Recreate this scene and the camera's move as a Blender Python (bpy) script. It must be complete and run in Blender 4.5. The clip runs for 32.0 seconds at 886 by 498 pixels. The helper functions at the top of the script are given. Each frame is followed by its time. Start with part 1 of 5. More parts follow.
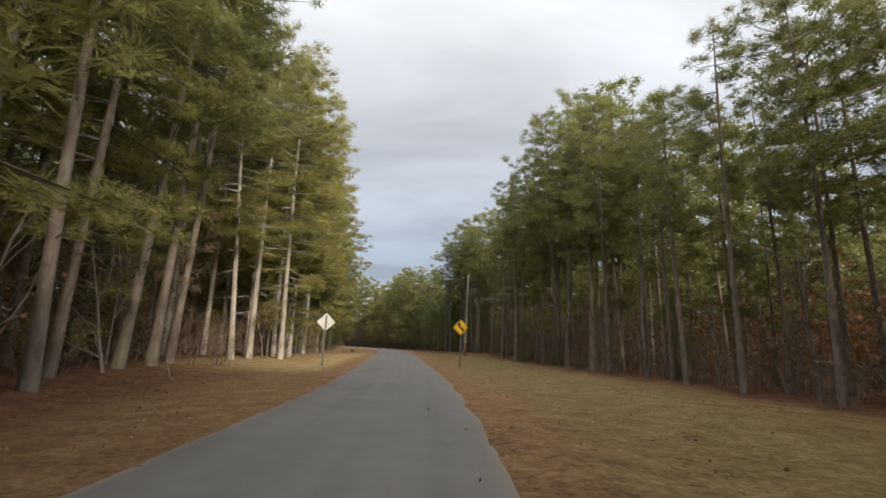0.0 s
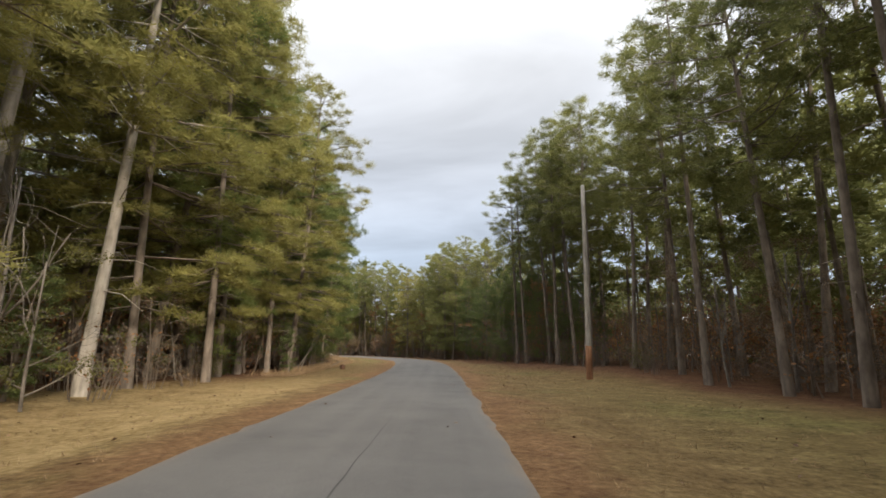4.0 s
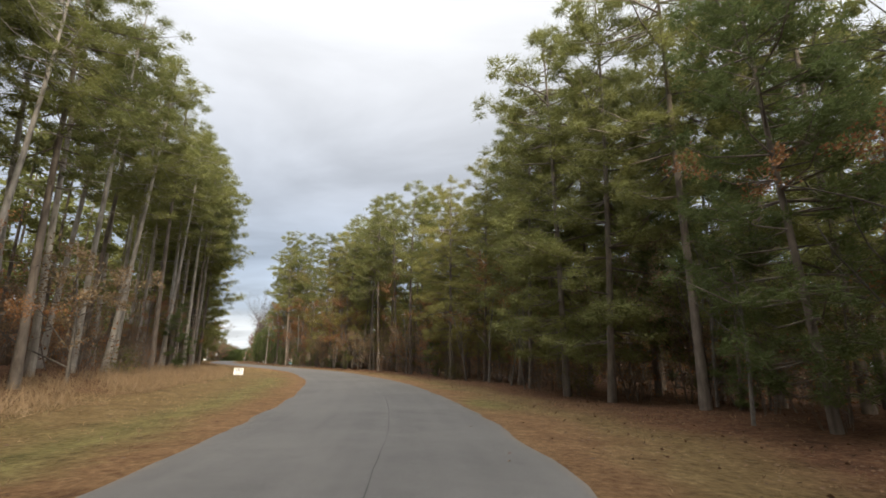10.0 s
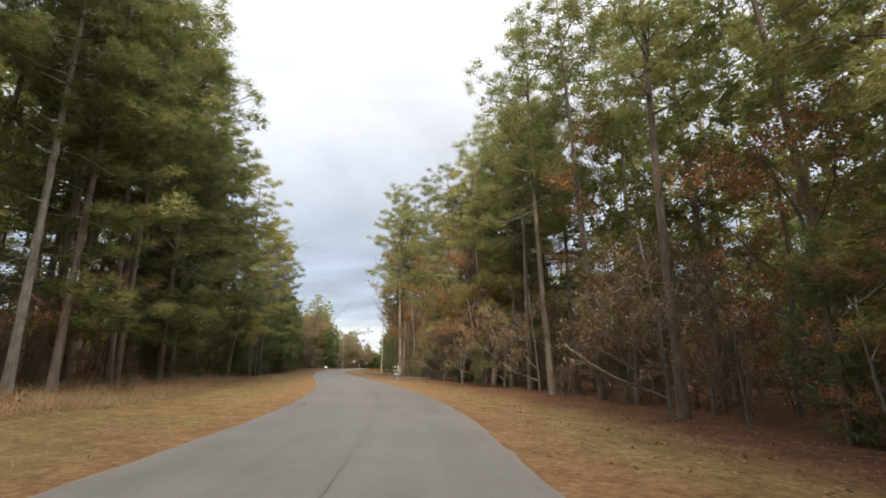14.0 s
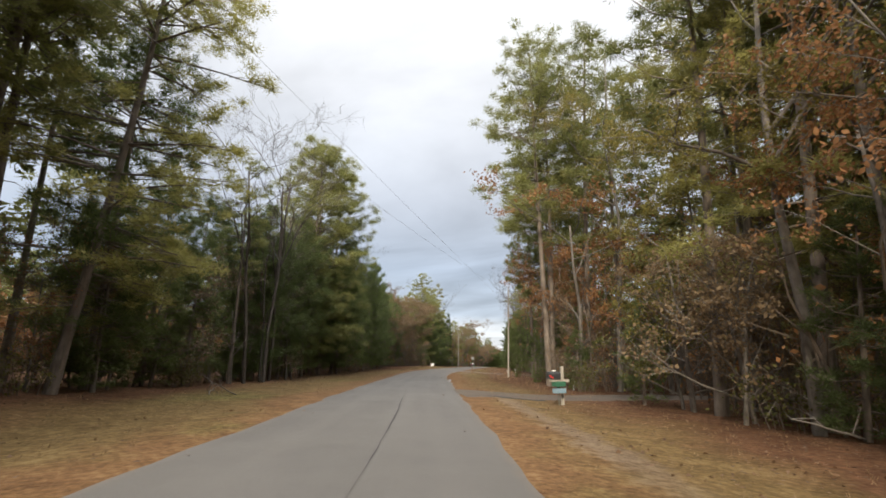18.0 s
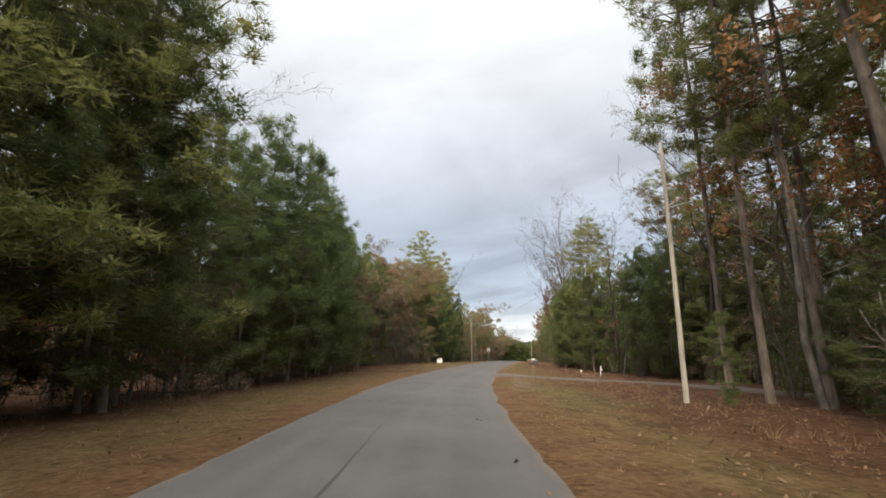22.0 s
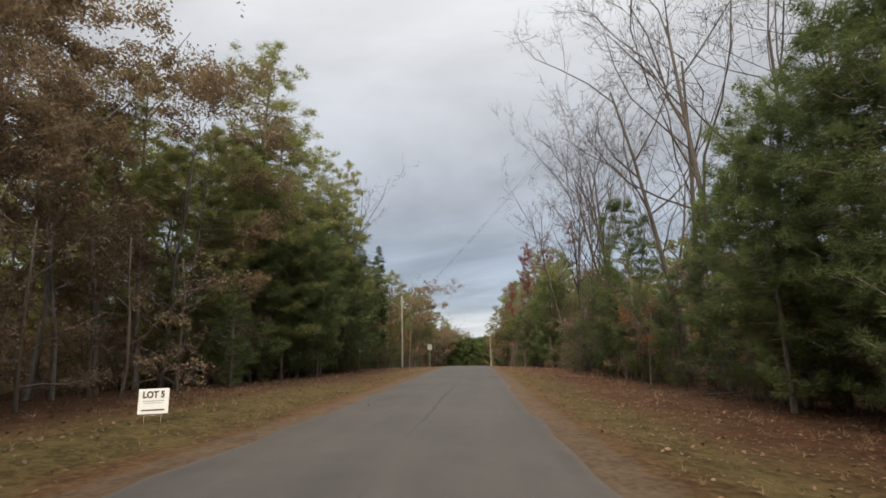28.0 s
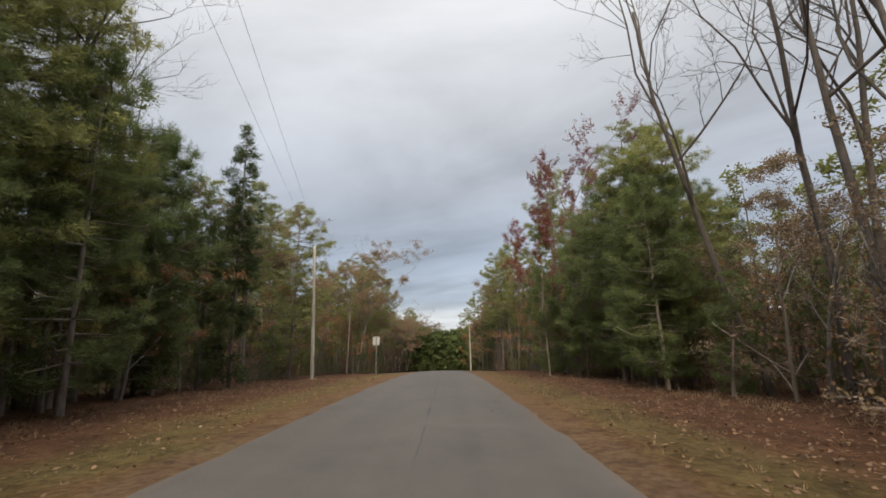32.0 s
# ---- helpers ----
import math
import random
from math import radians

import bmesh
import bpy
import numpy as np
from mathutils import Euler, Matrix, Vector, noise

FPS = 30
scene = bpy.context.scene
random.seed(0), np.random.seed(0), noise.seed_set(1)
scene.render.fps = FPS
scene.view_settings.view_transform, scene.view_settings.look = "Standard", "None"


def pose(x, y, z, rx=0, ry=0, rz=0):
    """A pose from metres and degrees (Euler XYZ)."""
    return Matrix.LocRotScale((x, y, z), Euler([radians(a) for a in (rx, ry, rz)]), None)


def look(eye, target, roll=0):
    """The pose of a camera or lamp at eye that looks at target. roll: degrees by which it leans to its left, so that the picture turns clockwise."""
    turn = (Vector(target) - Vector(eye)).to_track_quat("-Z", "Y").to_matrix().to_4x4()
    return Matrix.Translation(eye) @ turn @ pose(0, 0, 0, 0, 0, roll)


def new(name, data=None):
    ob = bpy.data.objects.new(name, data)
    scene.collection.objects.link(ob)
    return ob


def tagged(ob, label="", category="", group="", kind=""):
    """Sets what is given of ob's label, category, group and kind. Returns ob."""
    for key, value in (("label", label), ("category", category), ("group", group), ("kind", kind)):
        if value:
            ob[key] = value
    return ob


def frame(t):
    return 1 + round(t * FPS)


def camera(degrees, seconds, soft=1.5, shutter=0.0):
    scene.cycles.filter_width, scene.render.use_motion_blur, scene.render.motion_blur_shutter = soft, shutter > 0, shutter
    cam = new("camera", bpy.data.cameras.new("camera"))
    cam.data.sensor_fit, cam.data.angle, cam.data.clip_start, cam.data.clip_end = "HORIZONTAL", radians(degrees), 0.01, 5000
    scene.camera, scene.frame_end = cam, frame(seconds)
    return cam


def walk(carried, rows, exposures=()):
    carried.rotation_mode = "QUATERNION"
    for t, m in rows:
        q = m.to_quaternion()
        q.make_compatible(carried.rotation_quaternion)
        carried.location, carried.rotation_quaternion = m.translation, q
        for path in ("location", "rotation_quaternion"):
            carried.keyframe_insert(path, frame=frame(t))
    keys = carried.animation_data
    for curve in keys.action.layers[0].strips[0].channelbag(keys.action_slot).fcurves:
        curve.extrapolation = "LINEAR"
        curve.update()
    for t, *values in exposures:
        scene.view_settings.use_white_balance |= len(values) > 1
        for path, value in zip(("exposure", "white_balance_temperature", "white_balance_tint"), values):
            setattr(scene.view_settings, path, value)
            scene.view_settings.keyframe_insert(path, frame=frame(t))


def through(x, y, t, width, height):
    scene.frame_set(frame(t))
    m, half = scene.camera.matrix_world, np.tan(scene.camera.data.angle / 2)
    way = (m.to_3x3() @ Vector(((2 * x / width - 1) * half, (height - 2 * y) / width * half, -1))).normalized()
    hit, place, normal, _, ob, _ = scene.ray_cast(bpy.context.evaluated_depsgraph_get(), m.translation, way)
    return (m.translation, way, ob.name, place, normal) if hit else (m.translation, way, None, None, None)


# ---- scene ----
cam = camera(87.5, 32.0, soft=1.65, shutter=0.06)

# seconds, x, y, z, tilt, roll, heading
PATH = [
    (0.0, 1.71, 3.99, 1.35, 101.65, 1.74, 0.23),
    (0.5, 1.66, 8.50, 1.35, 101.83, 1.34, 0.84),
    (1.0, 1.56, 12.96, 1.35, 101.94, 1.01, 1.43),
    (1.5, 1.38, 17.48, 1.35, 102.12, 0.88, 2.14),
    (2.0, 1.12, 21.97, 1.35, 102.28, 0.80, 3.01),
    (2.5, 0.74, 26.49, 1.35, 102.44, 0.83, 3.87),
    (3.0, 0.22, 30.87, 1.35, 102.32, 0.43, 4.72),
    (3.5, -0.16, 35.19, 1.35, 102.32, 0.46, 5.40),
    (5.5, -1.91, 53.33, 1.35, 102.54, 0.22, 5.46),
    (6.0, -2.52, 58.11, 1.35, 102.88, 0.50, 5.85),
    (6.5, -3.01, 62.90, 1.35, 103.07, 0.52, 6.32),
    (7.0, -3.53, 67.77, 1.35, 103.33, 0.78, 6.92),
    (7.5, -4.09, 72.50, 1.35, 103.42, 1.00, 7.56),
    (8.0, -4.74, 77.24, 1.35, 103.49, 0.96, 8.08),
    (8.5, -5.41, 81.96, 1.35, 103.50, 0.89, 8.85),
    (9.0, -6.17, 86.52, 1.35, 103.46, 0.70, 9.99),
    (9.5, -7.08, 91.08, 1.35, 103.45, 0.61, 11.53),
    (10.0, -8.07, 95.68, 1.35, 103.49, 0.85, 13.59),
    (10.5, -9.19, 100.12, 1.35, 103.45, 1.07, 15.60),
    (11.0, -10.47, 104.42, 1.35, 103.39, 1.16, 17.51),
    (11.5, -11.94, 108.58, 1.35, 103.20, 1.00, 19.87),
    (12.0, -13.63, 112.69, 1.35, 103.20, 0.83, 22.82),
    (12.5, -15.44, 116.62, 1.35, 103.36, 0.70, 25.44),
    (13.0, -17.44, 120.47, 1.35, 103.48, 0.60, 27.70),
    (13.5, -19.57, 124.27, 1.35, 103.73, 0.56, 29.59),
    (15.5, -28.95, 138.06, 1.35, 104.52, 1.32, 37.28),
    (16.0, -31.44, 141.21, 1.35, 104.35, 1.50, 39.51),
    (16.5, -33.97, 144.19, 1.35, 104.15, 1.42, 41.63),
    (17.0, -36.65, 147.08, 1.35, 103.93, 1.38, 43.76),
    (17.5, -39.39, 149.92, 1.35, 103.71, 1.52, 45.37),
    (18.0, -42.07, 152.60, 1.35, 103.50, 1.45, 46.18),
    (18.5, -44.81, 155.19, 1.35, 103.32, 1.27, 46.80),
    (19.0, -47.77, 157.91, 1.35, 103.20, 0.97, 47.16),
    (19.5, -50.73, 160.63, 1.35, 103.05, 0.57, 47.54),
    (20.0, -53.71, 163.32, 1.35, 102.85, 0.42, 47.95),
    (20.5, -56.64, 165.91, 1.35, 102.81, 0.29, 48.03),
    (21.0, -59.56, 168.52, 1.35, 102.76, 0.20, 47.93),
    (21.5, -62.54, 171.22, 1.35, 102.74, 0.19, 47.47),
    (22.0, -65.30, 173.87, 1.35, 102.68, 0.20, 46.51),
    (22.5, -67.85, 176.36, 1.35, 102.76, 0.01, 45.72),
    (23.0, -70.23, 178.69, 1.35, 102.90, 0.11, 45.29),
    (23.5, -72.59, 181.06, 1.35, 103.03, 0.30, 45.07),
    (24.0, -75.22, 183.84, 1.35, 102.91, 0.61, 44.71),
    (24.5, -77.68, 186.52, 1.35, 102.82, 0.58, 44.10),
    (26.5, -87.05, 197.88, 1.35, 102.65, -1.21, 41.24),
    (27.0, -89.56, 200.87, 1.35, 102.60, -0.98, 40.48),
    (27.5, -92.11, 203.95, 1.35, 102.59, -0.77, 39.67),
    (28.0, -94.49, 207.02, 1.35, 102.60, -0.65, 39.03),
    (28.5, -96.80, 210.10, 1.35, 102.53, -0.84, 38.31),
    (29.0, -99.12, 213.16, 1.35, 102.56, -0.76, 37.58),
    (29.5, -101.34, 216.16, 1.35, 102.55, -0.92, 36.77),
    (30.0, -103.56, 219.27, 1.35, 102.53, -0.96, 36.21),
    (30.5, -105.76, 222.40, 1.35, 102.52, -1.10, 35.97),
    (31.0, -107.92, 225.41, 1.35, 102.39, -1.13, 35.83),
    (31.5, -110.17, 228.60, 1.35, 102.20, -1.08, 35.61),
    (32.0, -112.39, 231.76, 1.35, 102.06, -1.25, 35.35),
]
walk(cam, [(t, look((x, y, z), (x - math.sin(radians(h)) * math.cos(radians(p - 90)),
                                y + math.cos(radians(h)) * math.cos(radians(p - 90)),
                                z + math.sin(radians(p - 90))), r)) for t, x, y, z, p, r, h in PATH],
     exposures=((0, 0.03), (1.2, 0.10), (2.5, 0.25), (3.5, 0.26), (6, 0.18), (7, 0.24), (8.5, 0.15), (10, 0.12), (12, 0.14), (13, 0.24), (16, 0.30), (18, 0.18), (21, 0.15), (22.5, 0.17), (24, -0.02), (27, -0.24), (32, -0.20)))

# ---------------------------------------------------------------- sky and sun
SUN_AZ, SUN_EL = radians(147), radians(28)
world = bpy.data.worlds.new("overcast_sky")
scene.world = world
world.use_nodes = True


def wnode(kind, **inputs):
    n = world.node_tree.nodes.new(kind)
    for k, v in inputs.items():
        n.inputs[k.replace("_", " ")].default_value = v
    return n


def wlink(a, b):
    world.node_tree.links.new(a, b)


world.node_tree.nodes.clear()
w_out = wnode("ShaderNodeOutputWorld")
w_coord = wnode("ShaderNodeTexCoord")
w_sep = wnode("ShaderNodeSeparateXYZ")
wlink(w_coord.outputs["Generated"], w_sep.inputs[0])
nishita = wnode("ShaderNodeTexSky")
nishita.sky_type, nishita.sun_disc = "NISHITA", False
nishita.sun_elevation, nishita.sun_rotation = SUN_EL, SUN_AZ
bg_clear = wnode("ShaderNodeBackground", Strength=0.08)
wlink(nishita.outputs[0], bg_clear.inputs["Color"])
# cloud sheet: the direction laid onto a flat layer, so that streaks close up towards the horizon
w_up = wnode("ShaderNodeMath")
w_up.operation = "MAXIMUM"
wlink(w_sep.outputs[2], w_up.inputs[0])
w_up.inputs[1].default_value = 0.0
w_add = wnode("ShaderNodeMath")
w_add.operation = "ADD"
w_add.inputs[1].default_value = 0.10
wlink(w_up.outputs[0], w_add.inputs[0])
w_div = wnode("ShaderNodeVectorMath")
w_div.operation = "DIVIDE"
wlink(w_coord.outputs["Generated"], w_div.inputs[0])
w_comb = wnode("ShaderNodeCombineXYZ")
for k in range(3):
    wlink(w_add.outputs[0], w_comb.inputs[k])
wlink(w_comb.outputs[0], w_div.inputs[1])
w_map = wnode("ShaderNodeMapping", Rotation=(0, 0, radians(-40)), Scale=(0.55, 1.0, 0.0))
wlink(w_div.outputs[0], w_map.inputs["Vector"])
w_noise = wnode("ShaderNodeTexNoise", Scale=1.05, Detail=6.0, Roughness=0.52, Distortion=0.5)
wlink(w_map.outputs[0], w_noise.inputs["Vector"])
w_patch = wnode("ShaderNodeMapRange", From_Min=0.34, From_Max=0.68, To_Min=0.74, To_Max=1.2)
wlink(w_noise.outputs["Fac"], w_patch.inputs["Value"])
w_ramp = wnode("ShaderNodeValToRGB")
ramp = w_ramp.color_ramp
STOPS = ((0.0, (0.74, 0.76, 0.78)), (0.068, (0.70, 0.73, 0.76)), (0.095, (0.42, 0.48, 0.56)), (0.19, (0.37, 0.43, 0.52)),
         (0.33, (0.50, 0.54, 0.61)), (0.52, (0.68, 0.70, 0.74)), (0.68, (0.83, 0.84, 0.86)), (1.0, (1.0, 0.99, 0.97)))
for k, (at, colour) in enumerate(STOPS):
    e = ramp.elements[k] if k < 2 else ramp.elements.new(at)
    e.position, e.color = at, (*colour, 1)
wlink(w_sep.outputs[2], w_ramp.inputs[0])
# an overcast sky is brightest overhead
w_zen = wnode("ShaderNodeMapRange", From_Min=0.67, From_Max=1.0, To_Min=1.0, To_Max=5.0)
wlink(w_sep.outputs[2], w_zen.inputs["Value"])
w_lit = wnode("ShaderNodeMath")
w_lit.operation = "MULTIPLY"
wlink(w_patch.outputs[0], w_lit.inputs[0])
wlink(w_zen.outputs[0], w_lit.inputs[1])
w_mul = wnode("ShaderNodeMix")
w_mul.data_type, w_mul.blend_type = "RGBA", "MULTIPLY"
w_mul.inputs[0].default_value = 1.0
wlink(w_ramp.outputs[0], w_mul.inputs[6])
wlink(w_lit.outputs[0], w_mul.inputs[7])
bg_cloud = wnode("ShaderNodeBackground", Strength=1.28)
wlink(w_mul.outputs[2], bg_cloud.inputs["Color"])
w_mix = wnode("ShaderNodeMixShader", Fac=0.94)
wlink(bg_clear.outputs[0], w_mix.inputs[1])
wlink(bg_cloud.outputs[0], w_mix.inputs[2])
wlink(w_mix.outputs[0], w_out.inputs[0])

sun = new("sun", bpy.data.lights.new("sun", "SUN"))
sun.data.energy, sun.data.angle, sun.data.color = 4.7, radians(10), (1.0, 0.88, 0.70)
sun.matrix_world = look((math.sin(SUN_AZ) * 100, math.cos(SUN_AZ) * 100, math.tan(SUN_EL) * 100), (0, 0, 0))

# ---------------------------------------------------------------- materials


class Mat:
    """A procedural material with a few short-hands for its nodes."""

    def __init__(self, name, rough=0.9, metal=0.0, spec=0.3):
        self.m = bpy.data.materials.new(name)
        self.m.use_nodes = True
        self.t = self.m.node_tree
        self.b = self.t.nodes["Principled BSDF"]
        self.out = self.t.nodes["Material Output"]
        self.b.inputs["Roughness"].default_value = rough
        self.b.inputs["Metallic"].default_value = metal
        self.b.inputs["Specular IOR Level"].default_value = spec

    def node(self, kind, **inputs):
        n = self.t.nodes.new(kind)
        for k, v in inputs.items():
            n.inputs[k.replace("_", " ")].default_value = v
        return n

    def link(self, a, b):
        self.t.links.new(a, b)

    def noise(self, scale, detail=4.0, rough=0.55, space="Object", stretch=None, warp=0.0):
        c = self.node("ShaderNodeTexCoord")
        n = self.node("ShaderNodeTexNoise", Scale=scale, Detail=detail, Roughness=rough, Distortion=warp)
        src = c.outputs[space]
        if stretch:
            mp = self.node("ShaderNodeMapping", Scale=stretch)
            self.link(src, mp.inputs["Vector"])
            src = mp.outputs[0]
        self.link(src, n.inputs["Vector"])
        return n.outputs["Fac"]

    def ramp(self, fac, *stops):
        r = self.node("ShaderNodeValToRGB")
        for k, (at, col) in enumerate(stops):
            e = r.color_ramp.elements[k] if k < 2 else r.color_ramp.elements.new(at)
            e.position, e.color = at, (*col, 1)
        self.link(fac, r.inputs[0])
        return r.outputs[0]

    def span(self, v, a, b, lo=0.0, hi=1.0):
        r = self.node("ShaderNodeMapRange", From_Min=a, From_Max=b, To_Min=lo, To_Max=hi)
        self.link(v, r.inputs["Value"])
        return r.outputs[0]

    def math(self, op, a, b=None):
        n = self.node("ShaderNodeMath")
        n.operation = op
        for k, v in enumerate((a, b)):
            if v is None:
                continue
            if isinstance(v, (int, float)):
                n.inputs[k].default_value = v
            else:
                self.link(v, n.inputs[k])
        return n.outputs[0]

    def mix(self, fac, a, b, how="MIX"):
        n = self.node("ShaderNodeMix")
        n.data_type, n.blend_type = "RGBA", how
        for sock, v in ((n.inputs[0], fac), (n.inputs[6], a), (n.inputs[7], b)):
            if isinstance(v, (int, float)):
                sock.default_value = v
            elif isinstance(v, tuple):
                sock.default_value = (*v, 1)
            else:
                self.link(v, sock)
        return n.outputs[2]

    def bump(self, height, strength=0.4, distance=0.02):
        n = self.node("ShaderNodeBump", Strength=strength, Distance=distance)
        self.link(height, n.inputs["Height"])
        self.link(n.outputs[0], self.b.inputs["Normal"])

    def colour(self, c):
        if isinstance(c, tuple):
            self.b.inputs["Base Color"].default_value = (*c, 1)
        else:
            self.link(c, self.b.inputs["Base Color"])
        return self


def worn(name, base, alt, scale=6.0, rough=0.85, metal=0.0, grain=40.0, stretch=None, bump=0.3):
    """A surface with stains at one scale and grain at another."""
    m = Mat(name, rough, metal)
    big = m.noise(scale, 5.0)
    fine = m.noise(grain, 6.0, stretch=stretch)
    c = m.ramp(big, (0.35, base), (0.68, alt))
    m.colour(m.mix(0.45, c, m.ramp(fine, (0.3, tuple(v * 0.6 for v in base)), (0.7, tuple(min(1, v * 1.3) for v in alt)))))
    m.bump(fine, bump, 0.01)
    return m.m


def foliage(name, dark, light, through=0.35, spread=0.45):
    """Leaves or needles: tree-to-tree and clump-to-clump variation, and some light let through."""
    m = Mat(name, 0.65, spec=0.25)
    geo = m.node("ShaderNodeNewGeometry")
    info = m.node("ShaderNodeObjectInfo")
    clump = m.noise(0.55, 2.0)
    fac = m.math("ADD", m.math("MULTIPLY", geo.outputs["Random Per Island"], spread), m.math("MULTIPLY", clump, 0.95 - spread))
    fac = m.math("ADD", fac, m.math("MULTIPLY", info.outputs["Random"], 0.28))
    c = m.ramp(fac, (0.22, dark), (0.95, light))
    m.colour(c)
    tr = m.node("ShaderNodeBsdfTranslucent")
    m.link(c, tr.inputs["Color"])
    sh = m.node("ShaderNodeMixShader", Fac=through)
    m.link(m.b.outputs[0], sh.inputs[1])
    m.link(tr.outputs[0], sh.inputs[2])
    m.link(sh.outputs[0], m.out.inputs[0])
    return m.m


NEEDLE = foliage("pine_needles", (0.080, 0.094, 0.032), (0.310, 0.310, 0.108), 0.42, 0.18)
# brighter, yellower copy of the needles: sunlight put into the crown colour
NEEDLE_WARM = foliage("sunlit_pine_needles", (0.115, 0.116, 0.034), (0.420, 0.385, 0.130), 0.55, 0.18)
NEEDLE_DEEP = foliage("young_pine_needles", (0.050, 0.071, 0.025), (0.186, 0.220, 0.076), 0.5, 0.18)
NEEDLE_GREEN = foliage("drooping_pine_needles", (0.070, 0.094, 0.029), (0.285, 0.320, 0.100), 0.55, 0.18)
LEAF_IVY = foliage("dark_ivy_leaves", (0.030, 0.045, 0.018), (0.110, 0.140, 0.048), 0.35)
LEAF_MURK = foliage("dull_brown_leaves", (0.080, 0.056, 0.034), (0.250, 0.170, 0.098), 0.35)
LEAF_RUSSET = foliage("russet_leaves", (0.120, 0.056, 0.025), (0.400, 0.205, 0.088), 0.45)
LEAF_GOLD = foliage("golden_leaves", (0.092, 0.080, 0.020), (0.290, 0.240, 0.064), 0.45)
LEAF_RED = foliage("red_leaves", (0.100, 0.034, 0.028), (0.240, 0.088, 0.070), 0.4)
LEAF_TAN = foliage("withered_tan_leaves", (0.110, 0.076, 0.042), (0.285, 0.200, 0.112), 0.4)
LEAF_OLIVE = foliage("olive_leaves", (0.045, 0.050, 0.014), (0.180, 0.165, 0.045), 0.4)
TWIG = worn("dead_twigs", (0.096, 0.074, 0.058), (0.172, 0.136, 0.108), 2.0, bump=0.1)
BARK = worn("pine_bark", (0.084, 0.066, 0.053), (0.215, 0.176, 0.144), 1.6, grain=9.0, stretch=(1, 1, 0.22), bump=0.9)
# paler copy of the bark: light on open-stand trunks put into its colour
BARK_PALE = worn("lit_pale_pine_bark", (0.190, 0.165, 0.140), (0.420, 0.380, 0.330), 1.6, grain=9.0, stretch=(1, 1, 0.22), bump=0.8)
BARK_DARK = worn("dark_hardwood_bark", (0.044, 0.036, 0.030), (0.112, 0.092, 0.077), 1.2, grain=11.0, stretch=(1, 1, 0.4), bump=0.6)
BARK_GREY = worn("grey_bark", (0.080, 0.067, 0.056), (0.195, 0.172, 0.150), 1.2, grain=11.0, stretch=(1, 1, 0.4), bump=0.6)


def asphalt():
    m = Mat("worn_asphalt", 0.78, spec=0.36)
    uv = m.node("ShaderNodeUVMap")
    sep = m.node("ShaderNodeSeparateXYZ")
    m.link(uv.outputs[0], sep.inputs[0])
    d = sep.outputs[1]
    grit = m.noise(55.0, 8.0, 0.7)
    patch = m.noise(0.30, 5.0, 0.6, stretch=(1, 1, 1))
    streak = m.node("ShaderNodeTexNoise", Scale=1.0, Detail=4.0)
    mp = m.node("ShaderNodeMapping", Scale=(0.05, 1.7, 1))
    m.link(uv.outputs[0], mp.inputs["Vector"])
    m.link(mp.outputs[0], streak.inputs["Vector"])
    blot = m.noise(1.1, 6.0, 0.65)
    c = m.ramp(m.math("ADD", m.math("MULTIPLY", patch, 0.6), m.math("MULTIPLY", blot, 0.4)), (0.36, (0.054, 0.050, 0.047)), (0.66, (0.104, 0.097, 0.090)))
    c = m.mix(m.span(streak.outputs["Fac"], 0.42, 0.66, 0, 0.45), c, (0.114, 0.106, 0.098))
    c = m.mix(m.span(grit, 0.40, 0.70, 0.0, 0.65), c, (0.036, 0.034, 0.032))
    # straw and dust caught along the edges
    rim = m.node("ShaderNodeAttribute")
    rim.attribute_name = "rim"
    edge = m.span(m.math("ADD", rim.outputs["Fac"], m.math("MULTIPLY", m.noise(1.6, 5.0), 0.5)), 0.12, 0.66, 0.8, 0.0)
    c = m.mix(edge, c, (0.165, 0.112, 0.070))
    # light put into the road colour: paler round the second bend, darker and browner on the last straight
    bend_tone = m.math("MULTIPLY", m.span(sep.outputs[0], 130.0, 152.0), m.span(sep.outputs[0], 168.0, 192.0, 1.0, 0.0))
    c = m.mix(m.math("MULTIPLY", bend_tone, 0.30), c, (0.140, 0.128, 0.116))
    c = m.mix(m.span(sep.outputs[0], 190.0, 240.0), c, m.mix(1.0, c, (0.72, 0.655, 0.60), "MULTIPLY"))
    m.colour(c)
    m.bump(grit, 0.5, 0.012)
    return m.m


